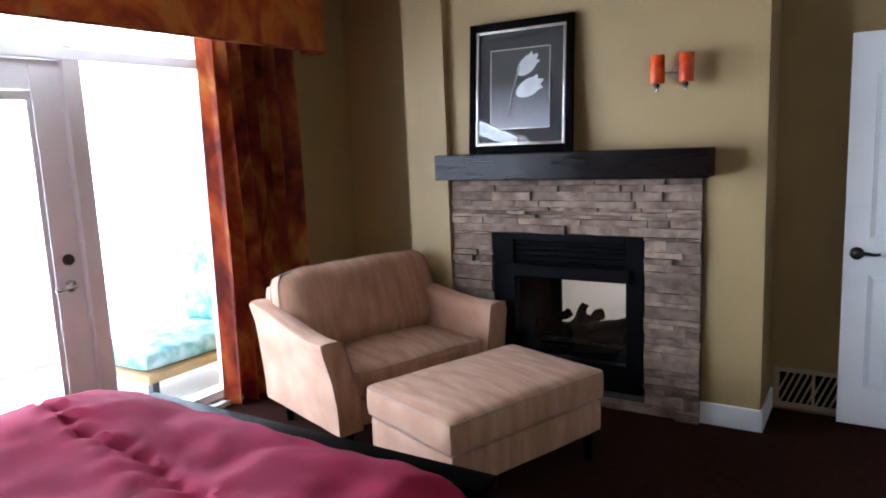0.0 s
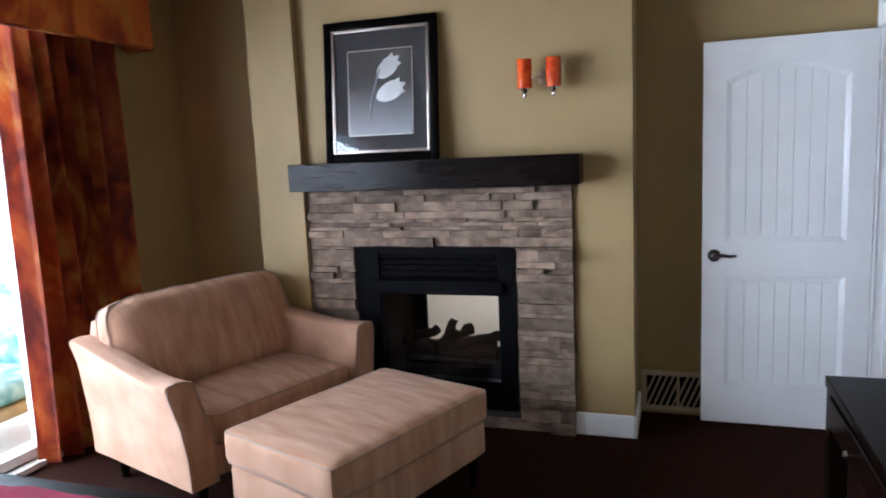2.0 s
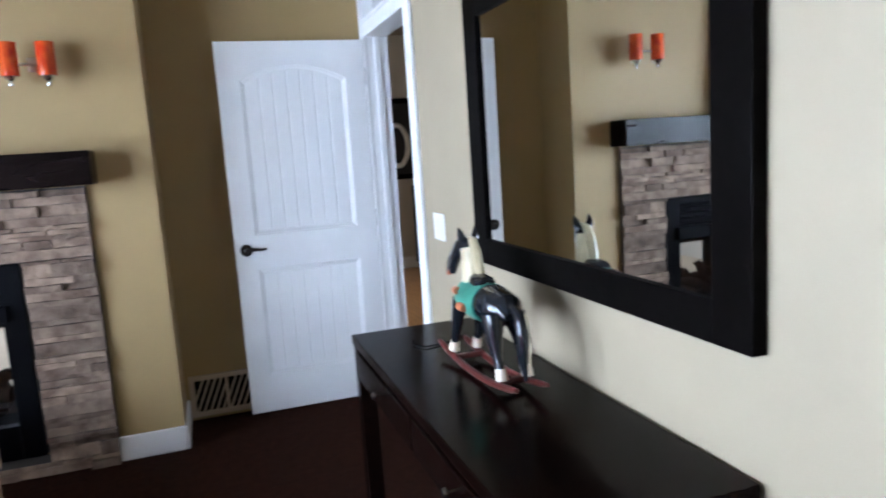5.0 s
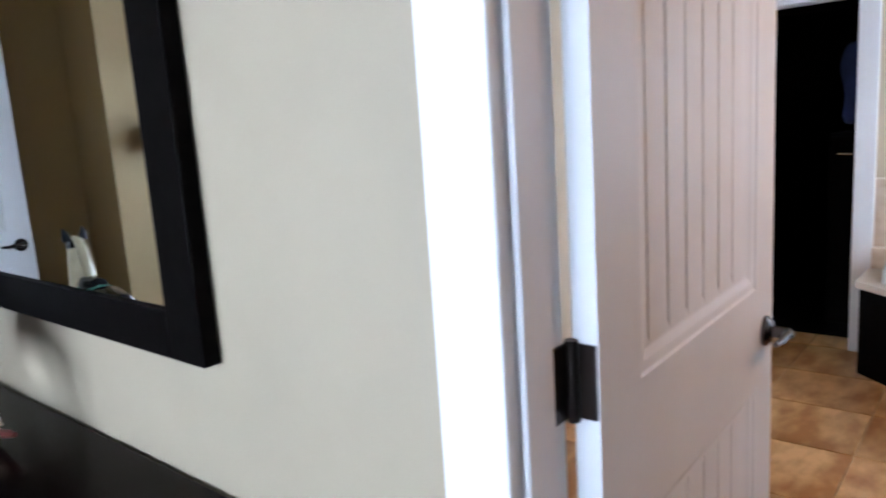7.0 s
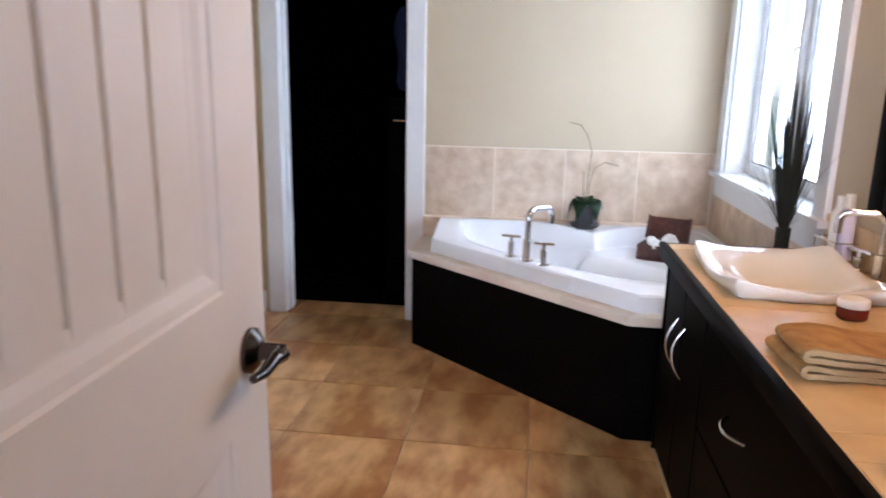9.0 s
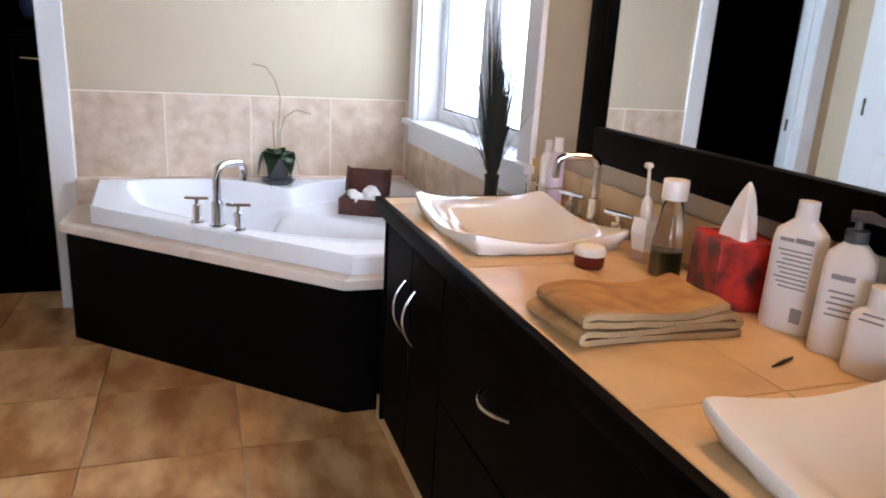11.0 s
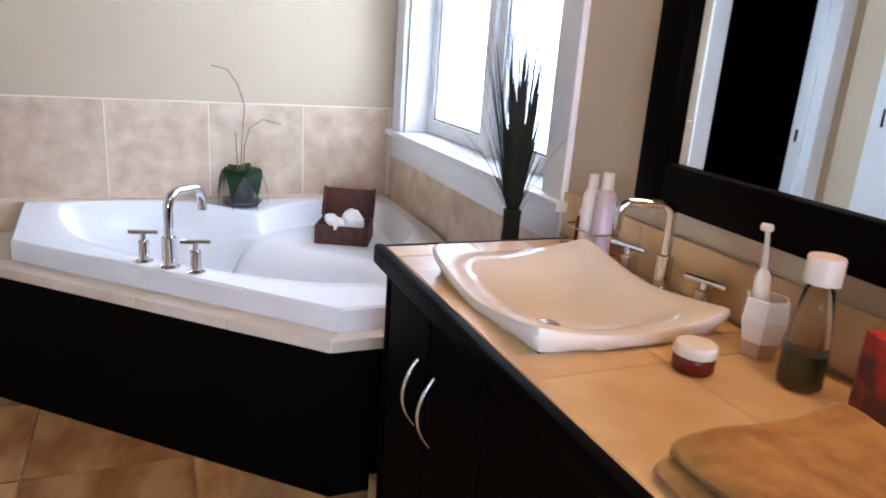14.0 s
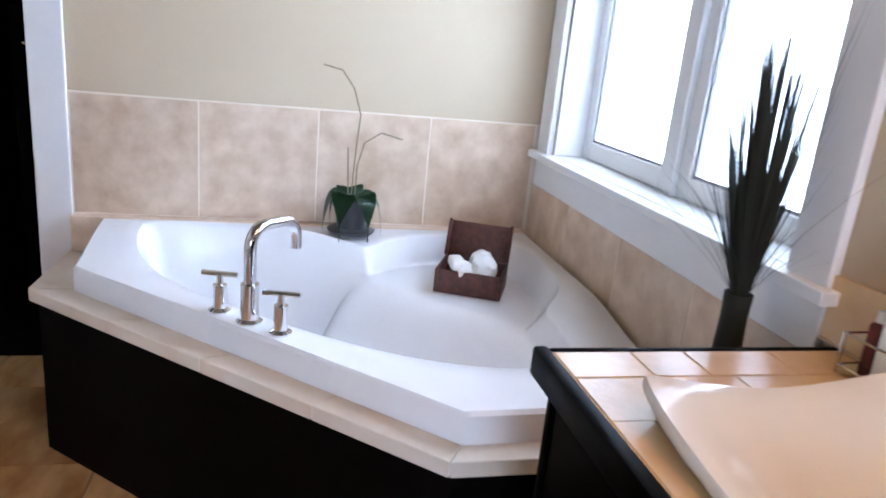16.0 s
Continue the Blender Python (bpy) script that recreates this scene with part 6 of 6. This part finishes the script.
rows1 = [(0.150, -0.30, 0.02, 0.008), (0.150, 0.05, 0.30, 0.006)] + [(0.135 - 0.0075 * k, -0.30, 0.30 - 0.05 * (k % 3), 0.0025) for k in range(9)] + [(0.02, -0.32, -0.12, 0.024)]
lotion("lotion_bottle", pose(1.185, 0.228, Z, 0, 0, 205 - 180), 0.085, 0.045, 0.185, "flip", "white lotion bottle with printed label and flip cap", rows1)
rows2 = [(0.12, -0.2, 0.25, 0.008)] + [(0.10 - 0.009 * k, -0.25, 0.25 - 0.06 * (k % 2), 0.003) for k in range(5)]
lotion("pump_bottle", pose(1.088, 0.232, Z, 0, 0, 30), 0.070, 0.045, 0.175, "pump", "white pump bottle with a dark pump head", rows2)
lotion("small_bottle", pose(1.018, 0.245, Z, 0, 0, 20), 0.065, 0.045, 0.10, "flip", "small white plastic bottle", rows2[2:4])


def towel():
    root = thing("hand_towel", pose(1.262, 0.474, Z, 0, 0, 0), "folded tan hand towel with grey hem", "towel")
    half, layers, t = 0.138, 4, 0.0122
    # centre line of the folded cloth, in y and z
    line = []
    for k in range(layers):
        way = 1 if k % 2 == 0 else -1
        w0, w1 = half - 0.006 * (k // 2), half - 0.006 * ((k + 1) // 2)
        for i in range(19):
            u = i / 18
            y = way * (-w0 + (w0 + w1) * u)
            z = t * (k + 0.50) + 0.0022 * k * math.sin(7 * u * way + k)
            line.append((y, z))
        if k < layers - 1:
            line += [(way * (w1 + 0.0075), t * (k + 0.80)), (way * (w1 + 0.0085), t * (k + 1.05)), (way * (w1 + 0.0075), t * (k + 1.30))]

    def cloth(x0, x1, thick, steps):
        bm = bmesh.new()
        up, down = [], []
        for i, (y, z) in enumerate(line):
            y0, z0 = line[max(0, i - 1)]
            y1, z1 = line[min(len(line) - 1, i + 1)]
            ln = math.hypot(y1 - y0, z1 - z0)
            ny, nz = -(z1 - z0) / ln, (y1 - y0) / ln
            ru, rd = [], []
            for j in range(steps + 1):
                x = x0 + (x1 - x0) * j / steps
                lift = z * (0.10 * noise.noise(Vector((x * 16, y * 11, 0.5))) + 0.24 * math.exp(-((y - half) / 0.04) ** 2 - ((x + 0.08) / 0.08) ** 2) - 0.06 * (x / 0.11) ** 2)
                fuzz = 0.0011 * noise.noise(Vector((x * 70, y * 70, z * 90)))
                dx = 0.006 * math.sin(y * 17 + z * 60) + 0.003 * noise.noise(Vector((y * 30, z * 200, 1.0)))
                dy = 0.005 * math.sin(x * 19 + z * 70)
                h = thick / 2 + fuzz
                ru.append(bm.verts.new((x + dx, y + dy + ny * h, max(0.0006, z + lift + nz * h))))
                rd.append(bm.verts.new((x + dx, y + dy - ny * h, max(0.0005, z + lift - nz * h))))
            up.append(ru), down.append(rd)
        for i in range(len(line) - 1):
            for j in range(steps):
                bm.faces.new((up[i][j], up[i + 1][j], up[i + 1][j + 1], up[i][j + 1]))
                bm.faces.new((down[i][j], down[i][j + 1], down[i + 1][j + 1], down[i + 1][j]))
            bm.faces.new((up[i][0], down[i][0], down[i + 1][0], up[i + 1][0]))
            bm.faces.new((up[i][steps], up[i + 1][steps], down[i + 1][steps], down[i][steps]))
        for e in (0, len(line) - 1):
            for j in range(steps):
                bm.faces.new((up[e][j], up[e][j + 1], down[e][j + 1], down[e][j]))
        return bm

    part("cloth", cloth(-0.078, 0.080, 0.0088, 22), M_TOWEL, root)
    part("hem", cloth(-0.086, -0.0775, 0.0096, 3), M_HEM, root, "grey stitched hem")


towel()
bm = bmesh.new()
sweep(bm, [(1.062, 0.370, Z + 0.0025), (1.072, 0.342, Z + 0.003), (1.082, 0.314, Z + 0.0025)], [0.0015, 0.0028, 0.0018], 6)
solid("hair_clip", bm, M_BRONZE, "small dark hair clip on the worktop", "hair clip")


def shower_caddy():
    root = thing("bottle_rack", pose(2.115, 0.200, Z, 0, 0, 4), "small chrome wire rack beside the tap", "rack")
    for z in (0.012, 0.06):
        bm = bmesh.new()
        sweep(bm, [(-0.06, -0.035, z), (0.06, -0.035, z), (0.06, 0.035, z), (-0.06, 0.035, z), (-0.06, -0.035, z)], 0.0022, 6)
        part("wire_ring", bm, M_CHROME, root)
    for x, y in ((-0.06, -0.035), (0.06, -0.035), (0.06, 0.035), (-0.06, 0.035)):
        bm = bmesh.new()
        sweep(bm, [(x, y, 0), (x, y, 0.062)], 0.0025, 6)
        part("wire_post", bm, M_CHROME, root)
    part("wire_floor", boxes((-0.058, 0.058, -0.033, 0.033, 0.0105, 0.0125)), M_CHROME, root, smooth=False)


shower_caddy()


def spray(name, x, y, r, h, mat, label):
    root = thing(name, pose(x, y, Z + 0.013), label, "bottle")
    bm = bmesh.new()
    lathe(bm, [(0.001, 0), (r, 0), (r, h * 0.72), (r * 0.6, h * 0.80), (0.001, h * 0.80)], sides=20)
    part("body", bm, mat, root)
    bm = bmesh.new()
    lathe(bm, [(0.001, h * 0.801), (r * 0.62, h * 0.801), (r * 0.55, h), (0.001, h)], sides=16)
    part("cap", bm, M_PLASTIC, root)


spray("white_bottle", 2.122, 0.203, 0.020, 0.172, M_PLASTIC, "slim white bottle standing in the rack")
spray("lilac_bottle", 2.076, 0.197, 0.022, 0.184, M_LILAC, "slim pale lilac bottle standing in the rack")
spray("red_bottle", 2.160, 0.196, 0.013, 0.085, M_AMBERJ, "small dark red bottle standing in the rack")


# ---- closet ----
def shirt():
    root = thing("hanging_shirt", pose(4.25, 1.73, 1.25), "navy shirt hanging in the dark closet", "clothes")
    bm = cushion(0.10, 0.36, 0.48, 0.0, 0.045, 8, 0.03, 5)
    part("cloth", bm, M_SHIRT, root)
    bm = bmesh.new()
    sweep(bm, [(0, -0.17, 0.475), (0, 0, 0.53), (0, 0.17, 0.475)], 0.006, 6)
    sweep(bm, [(0, 0, 0.53), (0, 0, 0.66), (0, 0.012, 0.70)], 0.003, 6)
    part("hanger", bm, M_CLOSET, root)


shirt()
bm = bmesh.new()
sweep(bm, [(4.25, 0.902, 1.945), (4.25, 3.398, 1.945)], 0.012, 10)
solid("closet_rail", bm, M_CLOSET, "clothes rail across the closet, blackened like its unlit walls", "rail")
bm = bmesh.new()
sweep(bm, [(4.2, 1.84, 1.075), (4.2, 1.92, 1.078)], 0.006, 8)
sweep(bm, [(4.2, 1.85, 1.075), (4.24, 1.85, 1.075)], 0.004, 8)
sweep(bm, [(4.2, 1.91, 1.077), (4.24, 1.91, 1.077)], 0.004, 8)
pull_bar = finish("drawer_pull", bm, M_CHROME, True)


def closet_chest():
    root = thing("closet_chest", pose(0, 0, 0), "tall chest of drawers inside the closet, blackened like its unlit walls", "cabinet")
    part("body", boxes((4.26, 4.7, 1.0, 1.98, 0.001, 1.2), bevel=0.004), M_CLOSET, root, smooth=False)
    d = part("drawer_front", boxes((4.24, 4.259, 1.02, 1.96, 0.95, 1.18), bevel=0.003), M_CLOSET, root, smooth=False)
    h = new("drawer_pull", pull_bar)
    h.parent = d
    tagged(h, "bright steel pull")


closet_chest()


# ---- tiles, stones ----
def wall_tiles():
    root = bpy.data.objects["wall_bath_east"]
    for k in range(4):
        y1 = 1.645 - 0.3675 * k
        y0 = max(0.158, y1 - 0.3645)
        part("tile", boxes((3.698, 3.709, y0, y1, 0.605, 0.972), bevel=0.0015, seg=1), M_WTILE, root, smooth=False)
    part("tile_sill", boxes((3.66, 3.7095, 0.157, 1.65, 0.489, 0.602), bevel=0.003), M_WTILE, root, smooth=False)
    part("tile_backing", boxes((3.6988, 3.7095, 0.157, 1.65, 0.603, 0.9760)), M_WGROUT, root, smooth=False)
    root = bpy.data.objects["wall_bath_south"]
    for k in range(4):
        x1 = 3.696 - 0.35 * k
        top = 0.775
        if k == 0:
            part("tile_backing", boxes((2.30, 3.696, 0.1561, 0.1660, 0.491, top - 0.001)), M_WGROUT, root, smooth=False)
        part("tile", boxes((max(2.30, x1 - 0.347), x1, 0.1562, 0.167, 0.49, top), bevel=0.0015, seg=1), M_WTILE, root, smooth=False)


wall_tiles()


def floor_tiles():
    root = bpy.data.objects["floor_bathroom"]
    P = 0.455
    made = {}
    for i in range(-7, 4):
        for j in range(-3, 5):
            x0, y0 = 2.80 + i * P, 1.045 + j * P
            a, b, c, d = max(x0, 0.06), min(x0 + P, 3.949), max(y0, 0.157), min(y0 + P, 2.619)
            if b - a < 0.03 or d - c < 0.03:
                continue
            key = (round(b - a, 4), round(d - c, 4))
            if key not in made:
                w, h = key
                made[key] = finish("tile", boxes((0.0025, w - 0.0025, 0.0025, h - 0.0025, -0.0078, 0.0), bevel=0.0015, seg=1), M_TILE)
            ob = new("tile", made[key])
            ob.location = (a, c, 0)
            ob.parent = root


floor_tiles()


def ledgestone():
    root = tagged(new("stone_surround"), "stacked grey and tan ledgestone veneer around the fireplace", "stone surround")
    part("mortar", boxes((-2.995, -2.71, 4.716, 4.7285, 0.0, 1.355), (-1.762, -1.455, 4.716, 4.7285, 0.0, 1.355), (-2.71, -1.762, 4.716, 4.7285, 1.03, 1.355), (-2.71, -1.762, 4.716, 4.7285, 0.0, 0.10)),
         M_GROUT, root, "dark recessed joints", smooth=False)
    random.seed(11)
    z = 0.002
    while z < 1.345:
        h = random.choice((0.022, 0.028, 0.034, 0.040, 0.052, 0.064))
        if z + h > 1.352:
            h = 1.352 - z
            if h < 0.012:
                break
        spans = [(-2.993, -1.457)] if z > 1.028 or z + h < 0.10 else [(-2.993, -2.712), (-1.760, -1.457)]
        if z < 1.028 < z + h:
            h = 1.0285 - z
            if h < 0.01:
                z = 1.0295
                continue
        for a, b in spans:
            x = a
            while x < b - 0.02:
                ln = random.uniform(0.09, 0.40)
                if b - (x + ln) < 0.07:
                    ln = b - x
                d = random.choice((0.008, 0.014, 0.02, 0.028, 0.038))
                bm = boxes((x + 0.0015, x + ln - 0.0015, 4.7155 - d, 4.7158, z + 0.0012, z + h - 0.0012))
                bmesh.ops.subdivide_edges(bm, edges=[e for e in bm.edges if abs(e.verts[0].co.x - e.verts[1].co.x) > 0.05], cuts=3)
                for v in bm.verts:
                    if v.co.y < 4.7157:
                        v.co.y += random.uniform(-0.004, 0.005)
                        v.co.z += random.uniform(-0.0025, 0.0025)
                part("stone", bm, M_STONE, root, smooth=False)
                x += ln
        z += h


ledgestone()
